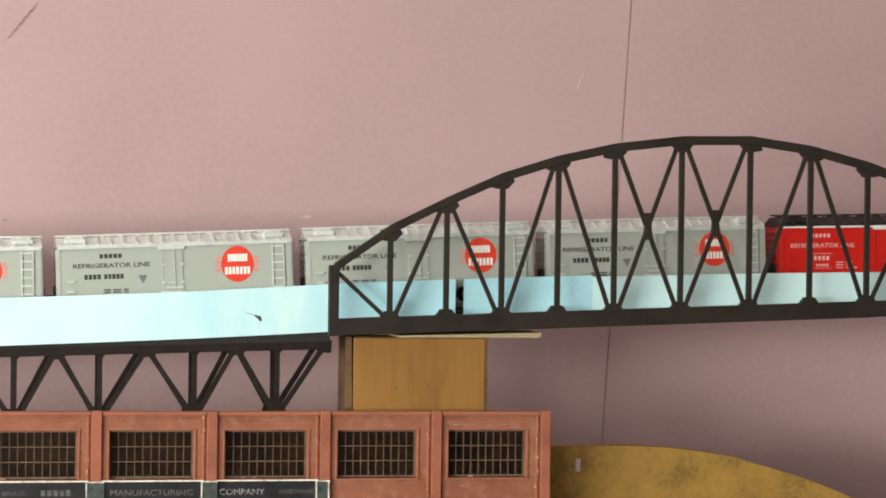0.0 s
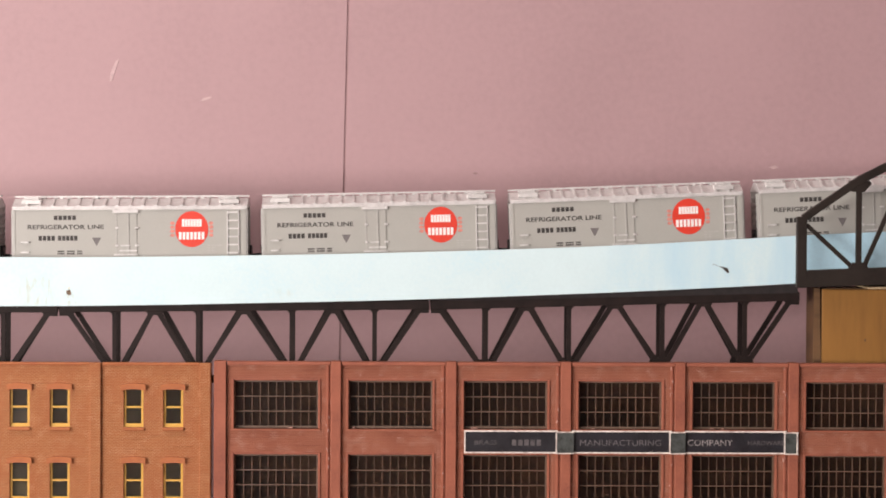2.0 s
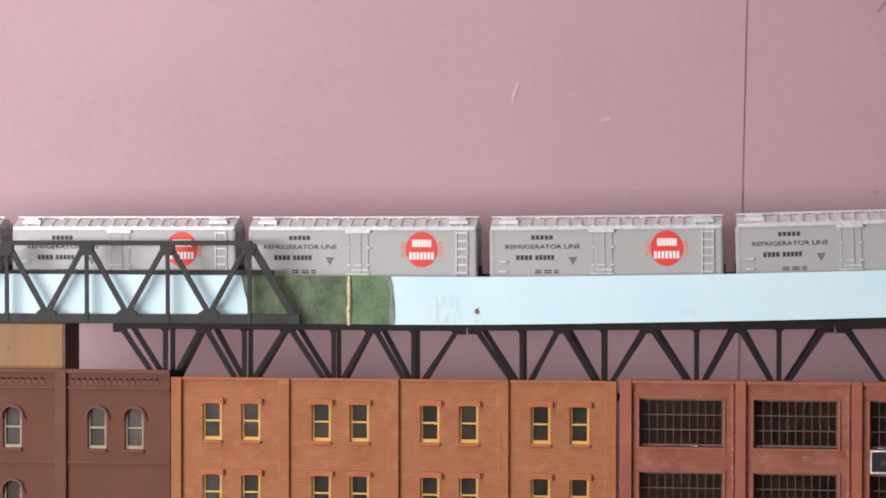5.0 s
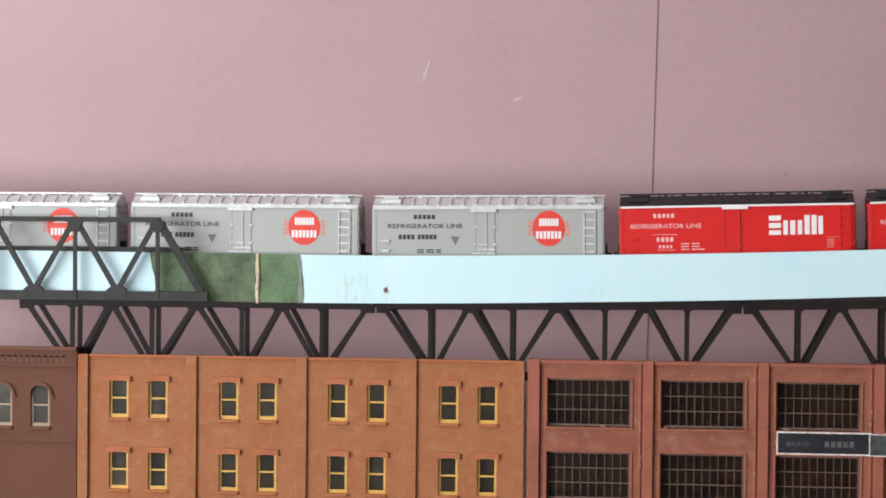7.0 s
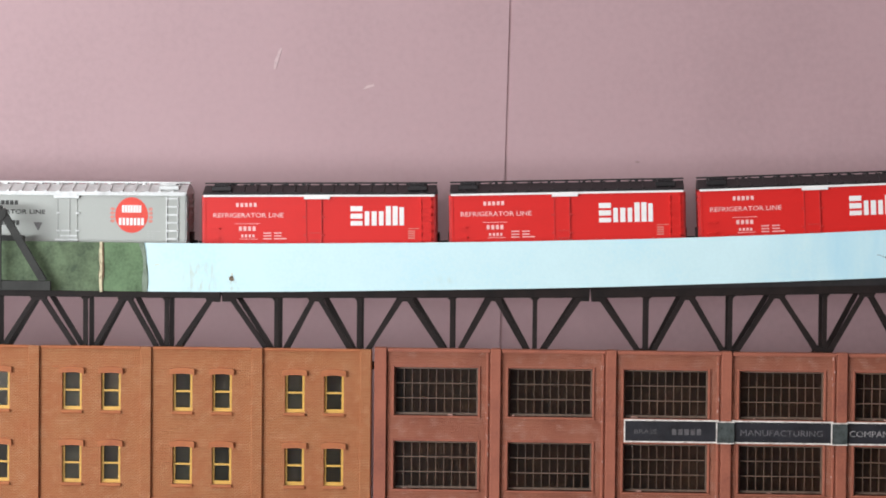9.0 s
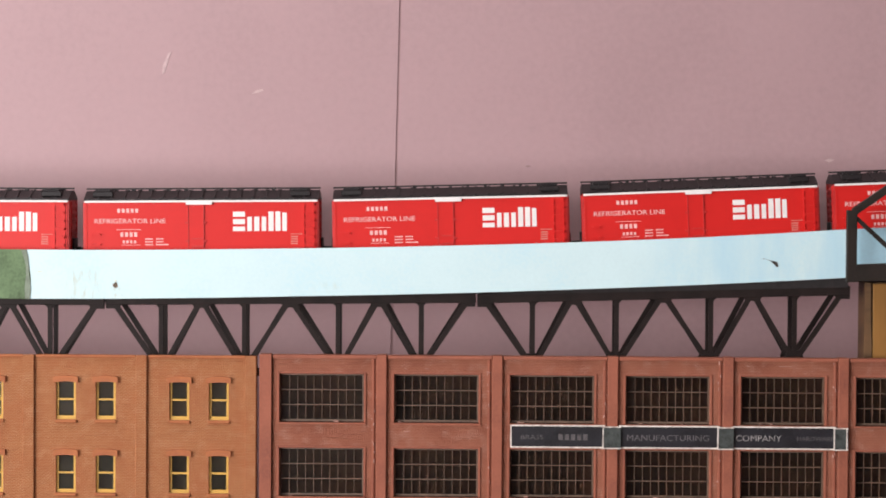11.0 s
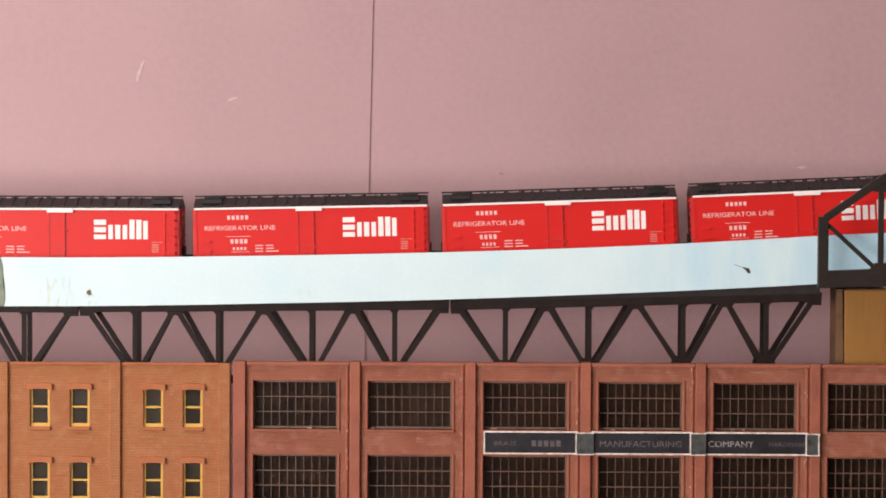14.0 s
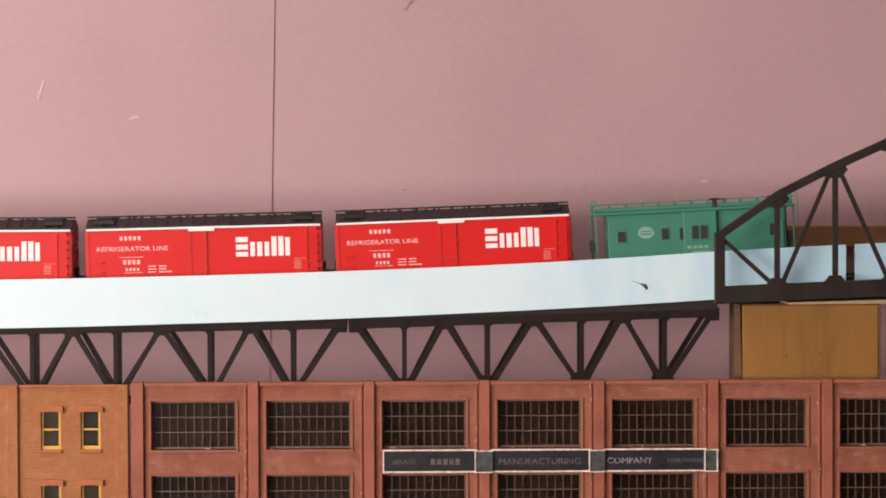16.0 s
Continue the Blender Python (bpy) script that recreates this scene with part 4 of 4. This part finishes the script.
pier(0.3703, 0.4598, 0.2364, "golden plywood block pier under black arch bridge")
pier(-0.4430, -0.3538, 0.2228, "golden plywood block pier under grey truss bridge")
bm = bmesh.new()
prism(bm, [(0.4010, 0.2366), (0.4915, 0.2369), (0.4915, 0.2400), (0.4010, 0.2377)], 0.0100, 0.0550)
tagged(part("wedge_strip", bm, M_STRIP), "bare wood shim strip on top of plywood pier", "shim")
tagged(boxes("wood_beam", [(0.4300, 0.9600, WALL - 0.0115, WALL - 0.0005, 0.2660, 0.2810), ], M_BACKWOOD, bevel=0.0006), "brown wooden beam fixed along the wall", "beam")

# ochre board with a curved top edge
bm = bmesh.new()
pts = [(0.500, 0.0), (0.785, 0.0)]
for i in range(25):
    x = 0.785 - 0.285 * i / 24
    pts.append((x, 0.1661 - 1.13 * max(0.0, x - 0.5495) ** 2 * (1.15 if x > 0.638 else 1.0) - 0.25 * max(0.0, 0.533 - x) ** 2))
prism(bm, pts, 0.0440, 0.0540)
HILL = tagged(part("curved_board", bm, M_HILL), "ochre brown board with curved top beside the factory", "board")
boxes("paint_drop", [(0.5240, 0.5275, 0.0432, 0.0440, 0.1495, 0.1580)], M_SCUFF, HILL, "pale paint drop", bevel=0.0006)


# ---- rolling stock: origin on the rail, at the middle of the car ----
LEN, HALFW = 0.1430, 0.0170
SILL, EAVE, TALL = 0.0108, 0.0432, 0.0514
PX = 0.143 / 405


def car_common(ob, side_mat, end_mat, roof_mat, trim_mat, eave_mat, bold=False):
    PEAK = TALL if bold else TALL - 0.0002
    L = LEN / 2
    yf = -HALFW
    boxes("side", [(-L, L, yf, yf + 0.0012, SILL, EAVE)], side_mat, ob)
    boxes("side", [(-L, L, -yf - 0.0012, -yf, SILL, EAVE)], side_mat, ob)
    for s in (-1, 1):
        bm = bmesh.new()
        prof = [(s * (L - 0.0008), SILL)]
        for k in range(7):
            z = SILL + 0.0022 + k * 0.0042
            prof += [(s * L, z - 0.0004), (s * (L + 0.0007), z), (s * (L + 0.0007), z + 0.0016), (s * L, z + 0.0020)]
        prof += [(s * L, EAVE), (s * (L - 0.0008), EAVE)]
        prism(bm, prof, yf + 0.0012, -yf - 0.0012)
        part("end", bm, end_mat, ob, "ribbed car end")
        for y0 in (yf, -yf - 0.0016):
            boxes("end_post", [(min(s * L, s * (L + 0.0009)), max(s * L, s * (L + 0.0009)), y0, y0 + 0.0016, SILL, EAVE)], end_mat, ob)
        a, b = min(s * (L + 0.0009), s * (L + 0.0017)), max(s * (L + 0.0009), s * (L + 0.0017))
        ladder = boxes("end_ladder", [(a, b, yf + 0.0018, yf + 0.0023, SILL + 0.002, EAVE - 0.0010)], end_mat, ob)
        boxes("stile", [(a, b, yf + 0.0070, yf + 0.0075, SILL + 0.002, EAVE - 0.0010)], end_mat, ladder)
        for k in range(6):
            z = SILL + 0.004 + k * 0.0048
            boxes("rung", [(a, b, yf + 0.0024, yf + 0.0069, z, z + 0.0007)], end_mat, ladder)
    boxes("floor", [(-L + 0.001, L - 0.001, yf + 0.0015, -yf - 0.0015, SILL, SILL + 0.0012)], M_UNDER, ob)
    # roof, slightly peaked
    bm = bmesh.new()
    prof = [(yf - 0.0006, EAVE), (yf - 0.0006, EAVE + 0.0012), (-0.0050, PEAK - 0.0022), (0.0050, PEAK - 0.0022), (-yf + 0.0006, EAVE + 0.0012), (-yf + 0.0006, EAVE)]
    a = [bm.verts.new((-L - 0.0008, y, z)) for y, z in prof]
    b = [bm.verts.new((L + 0.0008, y, z)) for y, z in prof]
    bm.faces.new(a[::-1])
    bm.faces.new(b)
    for i in range(len(prof)):
        bm.faces.new((a[i], b[i], b[(i + 1) % 6], a[(i + 1) % 6]))
    part("roof", bm, roof_mat, ob)
    bm = bmesh.new()
    for k in range(17):
        x = -L + 0.008 + k * (LEN - 0.016) / 16
        for s in (-1, 1):
            bm2 = [(x - 0.0008, s * 0.0052, PEAK - 0.0025), (x + 0.0008, s * 0.0052, PEAK - 0.0025), (x + 0.0008, s * (HALFW + 0.0004), EAVE + 0.0011), (x - 0.0008, s * (HALFW + 0.0004), EAVE + 0.0011)]
            lo = [bm.verts.new(p) for p in bm2]
            hi = [bm.verts.new((p[0], p[1], p[2] + 0.0009)) for p in bm2]
            bm.faces.new(hi)
            for i in range(4):
                bm.faces.new((lo[i], lo[(i + 1) % 4], hi[(i + 1) % 4], hi[i]))
    part("roof_rib", bm, roof_mat, ob)
    rows = [(-L - 0.0012, L + 0.0012, -0.0036 + k * 0.0026, -0.0016 + k * 0.0026, PEAK - 0.0014, PEAK - 0.0004) for k in range(3)]
    rows += [(x - 0.0009, x + 0.0009, -0.0044, 0.0044, PEAK - 0.0036, PEAK - 0.0014) for x in [(-L + 0.006 + k * 0.01091) for k in range(13)]]
    boxes("running_board", rows, roof_mat, ob, "roof walk on saddles")
    for sx in (-1, 1):
        for sy in (-1, 1):
            cx, cy = sx * (L - 0.0105), sy * 0.0098
            boxes("ice_hatch", [(cx - 0.0062, cx + 0.0062, cy - 0.0050, cy + 0.0050, EAVE + 0.0026, PEAK - 0.0026),
                                (cx - 0.0048, cx + 0.0048, cy - 0.0040, cy + 0.0040, PEAK - 0.0026, PEAK - 0.0012)], roof_mat, ob, bevel=0.0004)
    boxes("eave_strip", [(-L - 0.0004, L + 0.0004, yf - 0.0010, yf, EAVE - 0.0011, EAVE + 0.0002)], eave_mat, ob, bevel=0.0002)
    # ladder at the right of the side, its rungs standing proud
    x0, x1 = (L - 0.0078, L - 0.0018) if bold else (L - 0.0112, L - 0.0048)
    thick, reach = (0.0014, 0.0030) if bold else (0.0009, 0.0019)
    ladder = boxes("side_ladder", [(x0 - 0.0006, x0, yf - 0.0008, yf, SILL, EAVE - 0.0016)], trim_mat, ob)
    boxes("stile", [(x1, x1 + 0.0006, yf - 0.0008, yf, SILL, EAVE - 0.0016)], trim_mat, ladder)
    for k in range(6):
        z = SILL + 0.0042 + k * 0.0050
        bm = bmesh.new()
        outline = [(x0, yf), (x0, yf - reach), (x1, yf - reach), (x1, yf), (x1 - 0.0008, yf), (x1 - 0.0008, yf - reach + 0.0012), (x0 + 0.0008, yf - reach + 0.0012), (x0 + 0.0008, yf)]
        low = [bm.verts.new((x, y, z)) for x, y in outline]
        high = [bm.verts.new((x, y, z + thick)) for x, y in outline]
        bm.faces.new(low)
        bm.faces.new(high[::-1])
        for n in range(8):
            bm.faces.new((low[n], high[n], high[(n + 1) % 8], low[(n + 1) % 8]))
        part("rung", bm, trim_mat, ladder)
    boxes("corner_post", [(L - 0.0022, L, yf - 0.0004, yf, SILL, EAVE - 0.0012)], side_mat, ob)
    boxes("corner_post", [(-L, -L + 0.0010, yf - 0.0003, yf, SILL, EAVE - 0.0012)], side_mat, ob)
    for z in (SILL + 0.0050, SILL + 0.0112):
        boxes("grab_iron", [(-L + 0.0042, -L + 0.0096, yf - 0.0016, yf - 0.0006, z, z + 0.0009), (-L + 0.0042, -L + 0.0049, yf - 0.0016, yf, z, z + 0.0009), (-L + 0.0089, -L + 0.0096, yf - 0.0016, yf, z, z + 0.0009)], trim_mat, ob)
    # trucks, wheels and couplers
    for s in (-1, 1):
        cx = s * (L - 0.030)
        truck = boxes("truck", [(cx - 0.014, cx + 0.014, sy * 0.0118 - 0.0012, sy * 0.0118 + 0.0012, 0.0035, 0.0078) for sy in (-1, 1)]
                      + [(cx - 0.003, cx + 0.003, -0.0118, 0.0118, 0.0045, SILL)], M_UNDER, ob)
        for dx in (-0.009, 0.009):
            bm = bmesh.new()
            for sy in (-1, 1):
                y = sy * 0.00825
                prism(bm, ellipse(cx + dx, 0.0053, 0.0052, 0.0052, 20), y - 0.0010, y + 0.0010)
            bar(bm, (cx + dx, 0.0047), (cx + dx, 0.0059), 0.0012, -0.0085, 0.0085)
            part("wheelset", bm, M_UNDER, truck)
        boxes("coupler", [(min(s * (L - 0.006), s * (L + 0.0055)), max(s * (L - 0.006), s * (L + 0.0055)), -0.0022, 0.0022, SILL - 0.0016, SILL + 0.0036),
                          (min(s * (L - 0.001), s * (L + 0.0026)), max(s * (L - 0.001), s * (L + 0.0026)), -0.0068, 0.0068, SILL - 0.0005, SILL + 0.0088)], M_UNDER, ob)


def X(px):
    return -LEN / 2 + px * PX


def Zg(y):
    return 0.0449 - (y - 382) * PX


def grey_car(label):
    ob = thing("refrigerator_car", label, "railway car", "refrigerator cars of the train")
    car_common(ob, M_GREYCAR, M_GREYEND, M_SILVER, M_SILVER, M_SILVER)
    yf = -HALFW
    # door with posts, hinges and latch
    boxes("door", [(X(180), X(214), yf - 0.0005, yf, SILL, EAVE - 0.0020)], M_GREYCAR, ob)
    boxes("door_post", [(X(199), X(200.6), yf - 0.0010, yf - 0.0005, SILL, EAVE - 0.0020)], M_GREYEND, ob)
    boxes("door_post", [(X(178), X(179.6), yf - 0.0007, yf, SILL, EAVE - 0.0020)], M_GREYEND, ob)
    boxes("door_track", [(X(172), X(218), yf - 0.0016, yf, EAVE - 0.0030, EAVE - 0.0008)], M_SILVER, ob, bevel=0.0003)
    for y in (389, 421, 452):
        for a, b in ((177, 183), (211, 218)):
            boxes("hinge", [(X(a), X(b), yf - 0.0010, yf - 0.0003, Zg(y) - 0.0006, Zg(y) + 0.0006)], M_SILVER, ob, bevel=0.0002)
    for a, b, y in ((184, 214, 461), (186, 202, 452), (174, 216, 468)):
        boxes("latch_bar", [(X(a), X(b), yf - 0.0012, yf - 0.0004, Zg(y) - 0.0005, Zg(y) + 0.0004)], M_SILVER, ob)
    yl = yf - 0.00012
    blocks("owner_word", char_spans(X(70), X(110), 5, 0.22), Zg(407), [0.0027] * 5, yf, M_INK, ob)
    lettering("line_name", "REFRIGERATOR LINE", X(90.5), Zg(423), 0.0027, X(157) - X(24), yl, M_INK, ob)
    blocks("car_code", char_spans(X(43), X(73), 4, 0.22) + char_spans(X(77), X(112), 5, 0.2), Zg(443), [0.0030] * 9, yf, M_INK, ob)
    bm = bmesh.new()
    prism(bm, [(X(136), Zg(438)), (X(152), Zg(438)), (X(144), Zg(453))], yf - 0.0001, yf)
    part("triangle_mark", bm, M_TRI, ob, "small dark triangle")
    bm = bmesh.new()
    prism(bm, ellipse(X(310), Zg(424), 29 * PX, 31.5 * PX, 36), yf - 0.00016, yf)
    disc = part("emblem_disc", bm, M_DISC, ob, "round orange-red emblem")
    for s in (-1, 1):
        bm = bmesh.new()
        for k in range(4):
            a = (k - 1.5) * 0.24
            prism(bm, ellipse(X(310) + s * (28 + 6 * math.cos(a)) * PX, Zg(424) + 30 * math.sin(a) * PX, 4.2 * PX, 3.0 * PX, 8), yf - 0.0001 - k * 0.00001, yf)
        part("emblem_flourish", bm, M_DISCSIDE, disc, "pale red scroll beside the disc")
    blocks("emblem_word", [(X(293) + k * 5.0 * PX, X(297.2) + k * 5.0 * PX) for k in range(7)], Zg(419.5), [13 * PX] * 7, yf - 0.00018, M_WHITE, disc, "plain white bars")
    blocks("emblem_word", [(X(287.5) + k * 6.6 * PX, X(292.2) + k * 6.6 * PX) for k in range(7)], Zg(442), [13 * PX] * 7, yf - 0.00018, M_WHITE, disc, "plain white bars")
    for y in (463, 467):
        blocks("data_stencil", [(X(76), X(88)), (X(92), X(106)), (X(110), X(119))], Zg(y), [0.0008] * 3, yf, M_INK, ob)
    for y in (453, 457.5, 462, 466):
        blocks("data_stencil", [(X(337), X(342)), (X(345), X(362 if y < 455 else 351))], Zg(y), [0.0006] * 2, yf, M_GREYEND, ob)
    return ob


def Zr(y):
    return 0.0433 - (y - 345) * PX


def red_car(label):
    ob = thing("refrigerator_car", label, "railway car", "refrigerator cars of the train")
    car_common(ob, M_REDCAR, M_REDEND, M_BLACKROOF, M_REDCAR, M_WHITE, bold=True)
    yf = -HALFW
    boxes("door", [(X(180), X(206), yf - 0.0005, yf, SILL, EAVE - 0.0014)], M_REDCAR, ob)
    for a in (179, 206):
        boxes("door_post", [(X(a), X(a + 1.5), yf - 0.0009, yf, SILL, EAVE - 0.0014)], M_REDEND, ob)
    boxes("door_track", [(X(176), X(222), yf - 0.0016, yf, EAVE - 0.0026, EAVE - 0.0003)], M_WHITE, ob, bevel=0.0002)
    for y in (352, 384, 416):
        for a, b in ((175, 181), (205, 212)):
            boxes("hinge", [(X(a), X(b), yf - 0.0010, yf - 0.0003, Zr(y) - 0.0006, Zr(y) + 0.0006)], M_REDEND, ob, bevel=0.0002)
    for a, b, y in ((186, 206, 412), (186, 206, 425)):
        boxes("latch_bar", [(X(a), X(b), yf - 0.0012, yf - 0.0004, Zr(y) - 0.0004, Zr(y) + 0.0004)], M_REDEND, ob)
    yl = yf - 0.00012
    blocks("owner_word", char_spans(X(56), X(95), 5, 0.36), Zr(366), [0.0025] * 5, yf, M_WHITE_THIN, ob)
    lettering("line_name", "REFRIGERATOR LINE", X(78), Zr(384.5), 0.0028, X(140) - X(16), yl, M_WHITE_THIN, ob, 0.006)
    blocks("rule", [(X(54), X(97))], Zr(396), [0.0003], yf, M_WHITE_THIN, ob)
    blocks("car_code", char_spans(X(61), X(93), 4, 0.34), Zr(408), [0.0027] * 4, yf, M_WHITE_THIN, ob)
    blocks("car_code", char_spans(X(65), X(91), 4, 0.4), Zr(419.5), [0.0018] * 4, yf, M_WHITE_THIN, ob)
    blocks("rule", [(X(62), X(94))], Zr(423), [0.0003], yf, M_WHITE_THIN, ob)
    for y in (413, 418, 423):
        blocks("data_stencil", [(X(104), X(118)), (X(123), X(136 if y < 420 else 145))], Zr(y), [0.0007] * 2, yf, M_WHITE_THIN, ob)
    for k, y in enumerate((405, 410, 414, 418, 422)):
        blocks("data_stencil", [(X(359), X(379 if k == 0 else 371))], Zr(y), [0.0004 if k == 0 else 0.0007], yf, M_DISCSIDE, ob)
    # the owner's large word as plain upright bars
    z0 = Zr(399)
    marks = [(258, 279, 0, 8), (258, 279, 12, 21), (258, 279, 25, 34), (283, 291, 0, 25), (295, 304, 0, 25), (308, 316, 0, 25),
             (320, 329, 0, 34), (332, 341, 0, 34), (344, 352, 0, 32)]
    for p, q, lo, hi in marks:
        boxes("owner_mark", [(X(p), X(q), yf - 0.00016, yf, z0 + lo * PX, z0 + hi * PX)], M_WHITE, ob, "plain white bar")
    return ob


def caboose():
    ob = thing("caboose", "jade green caboose with bay window and roof railing", "railway car")
    yf = -0.0160
    boxes("body", [(-0.0523, 0.0580, yf, -yf, 0.0105, 0.0405)], M_CABOOSE, ob, bevel=0.0004)
    boxes("roof", [(-0.0608, 0.0642, yf - 0.0012, -yf + 0.0012, 0.0405, 0.0425), (-0.0603, 0.0637, -0.0105, 0.0105, 0.0425, 0.0450)], M_CABOOSE, ob, bevel=0.0006)
    boxes("running_board", [(-0.0630, 0.0665, -0.0034, 0.0034, 0.0468, 0.0476)] + [(-0.0605 + k * 0.0103, -0.0591 + k * 0.0103, -0.003, 0.003, 0.0448, 0.0470) for k in range(13)], M_CABOOSE, ob)
    boxes("bay", [(-0.0058, 0.0149, yf - 0.0032, yf, 0.0125, 0.0405)], M_CABOOSE, ob, "projecting bay window box", bevel=0.0005)
    for x, w, z0, z1, y in ((-0.0442, 0.0046, 0.0238, 0.0302, yf), (-0.0172, 0.0042, 0.0242, 0.0310, yf), (0.0012, 0.0040, 0.0236, 0.0318, yf - 0.0032),
                            (0.0066, 0.0040, 0.0236, 0.0318, yf - 0.0032), (0.0502, 0.0046, 0.0236, 0.0306, yf)):
        win = boxes("window", [(x - w / 2 - 0.0006, x + w / 2 + 0.0006, y - 0.0005, y, z0 - 0.0006, z1 + 0.0006)], M_CABOOSE, ob)
        boxes("pane", [(x - w / 2, x + w / 2, y - 0.0007, y - 0.0004, z0, z1)], M_UNDER, win, "dark window opening")
    boxes("window", [(-0.0080, -0.0062, yf - 0.0004, yf, 0.0236, 0.0310)], M_UNDER, ob, "narrow dark bay side window")
    bm = bmesh.new()
    prism(bm, ellipse(-0.0289, 0.0290, 0.0050, 0.0037, 24), yf - 0.0003, yf)
    ov = part("oval_emblem", bm, M_OVAL, ob, "pale oval emblem")
    boxes("emblem_bars", [(-0.0323, -0.0255, yf - 0.0004, yf - 0.0002, 0.0277 + k * 0.0016, 0.0285 + k * 0.0016) for k in range(2)], M_CABOOSE, ov)
    blocks("initials_bars", char_spans(-0.0040, 0.0100, 4, 0.3), 0.0178, [0.0017] * 4, yf - 0.0032, M_OVAL, ob)
    blocks("initials_bars", char_spans(-0.0010, 0.0100, 5, 0.3), 0.0150, [0.0014] * 5, yf - 0.0032, M_OVAL, ob)
    blocks("data_stencil", [(-0.0172, -0.0112)], 0.0136, [0.0005], yf, M_OVAL, ob)
    bm = bmesh.new()
    prism(bm, ellipse(0.0535, 0.0278, 0.0032, 0.0085, 20), yf - 0.0002, yf)
    boxes("grab_iron", [(0.0556, 0.0561, yf - 0.0014, yf - 0.0006, 0.016, 0.034)], M_CABOOSE, ob)
    part("end_mark", bm, M_CABOOSE, ob)
    boxes("stove_pipe", [(0.0135, 0.0165, -0.011, -0.008, 0.0420, 0.0478), (0.0122, 0.0178, -0.012, -0.007, 0.0470, 0.0482)], M_UNDER, ob, bevel=0.0004)
    for s, H in ((-1, 0.0515), (1, 0.0550)):
        e = s * (H + 0.0080)
        boxes("platform", [(min(s * H, e), max(s * H, e), yf + 0.001, -yf - 0.001, 0.0100, 0.0116)], M_UNDER, ob)
        for y in (yf + 0.0015, 0.0, -yf - 0.0015):
            boxes("railing_post", [(e - 0.0004, e + 0.0004, y - 0.0004, y + 0.0004, 0.0116, 0.0405 if y else 0.0250)], M_CABOOSE, ob)
        boxes("railing", [(e - 0.0004, e + 0.0004, yf + 0.0015, -yf - 0.0015, 0.0240, 0.0247)], M_CABOOSE, ob)
        boxes("brake_stand", [(e - 0.0035, e - 0.0022, yf + 0.004, yf + 0.005, 0.0116, 0.0260), (e - 0.0044, e - 0.0010, yf + 0.003, yf + 0.0045, 0.0190, 0.0255)], M_UNDER, ob)
        bm = bmesh.new()
        n = 8
        x0 = s * (H + 0.0110)
        for i in range(n):
            a, b = math.pi * i / n, math.pi * (i + 1) / n
            bar(bm, (x0 - s * 0.0022 * (1 - math.cos(a)), 0.0460 + 0.0040 * math.sin(a)), (x0 - s * 0.0022 * (1 - math.cos(b)), 0.0460 + 0.0040 * math.sin(b)), 0.0005, yf + 0.001, yf + 0.0015)
        bar(bm, (x0, 0.030), (x0, 0.0462), 0.0005, yf + 0.001, yf + 0.0015)
        part("roof_ladder", bm, M_CABOOSE, ob)
        boxes("coupler", [(min(s * H, s * (H + 0.0135)), max(s * H, s * (H + 0.0135)), -0.0022, 0.0022, 0.0088, 0.0128)], M_UNDER, ob)
        cx = s * 0.036
        truck = boxes("truck", [(cx - 0.014, cx + 0.014, sy * 0.0118 - 0.0012, sy * 0.0118 + 0.0012, 0.0035, 0.0078) for sy in (-1, 1)]
                      + [(cx - 0.003, cx + 0.003, -0.0118, 0.0118, 0.0045, 0.0105)], M_UNDER, ob)
        for dx in (-0.009, 0.009):
            bm = bmesh.new()
            for sy in (-1, 1):
                prism(bm, ellipse(cx + dx, 0.0053, 0.0052, 0.0052, 20), sy * 0.00825 - 0.0010, sy * 0.00825 + 0.0010)
            part("wheelset", bm, M_UNDER, truck)
    return ob


GREY = grey_car("silver-grey refrigerator car with round red emblem, on raised track")
FLEET = [(GREY, -0.1553 - 0.1543 * 4)]
for k in range(1, 5):
    FLEET.append((copy_thing(GREY, pose(0, 0, 0)), -0.1553 - 0.1543 * (4 - k)))
REDC = red_car("bright red refrigerator car with black roof and white lettering")
FLEET.append((REDC, 0.0))
for k in range(1, 6):
    FLEET.append((copy_thing(REDC, pose(0, 0, 0)), 0.1543 * k))
CAB = caboose()
FLEET.append((CAB, 0.1543 * 5 + 0.1482))

# where the first red car's middle stands, second by second
TRAIN = [(0, 0.7294), (0.5, 0.6876), (1, 0.6478), (1.5, 0.6067), (2, 0.5652), (2.5, 0.5216), (3, 0.4779), (3.5, 0.4335), (6, 0.2139), (6.5, 0.1716),
         (7, 0.1290), (7.5, 0.0869), (8, 0.0447), (8.5, 0.0044), (9, -0.0363), (9.5, -0.0770), (10, -0.1159), (12.5, -0.3048), (13, -0.3418),
         (13.5, -0.3787), (14, -0.4164), (14.5, -0.4568), (15, -0.4958), (15.5, -0.5358), (16, -0.5736)]


def motions():
    for ob, off in FLEET:
        rows = []
        for t, x in TRAIN:
            cx = x + off
            rows.append((t, pose(cx, 0.047, rail_z(cx), 0, -math.degrees(math.atan(rail_slope(cx))), 0)))
        walk(ob, rows)


motions()
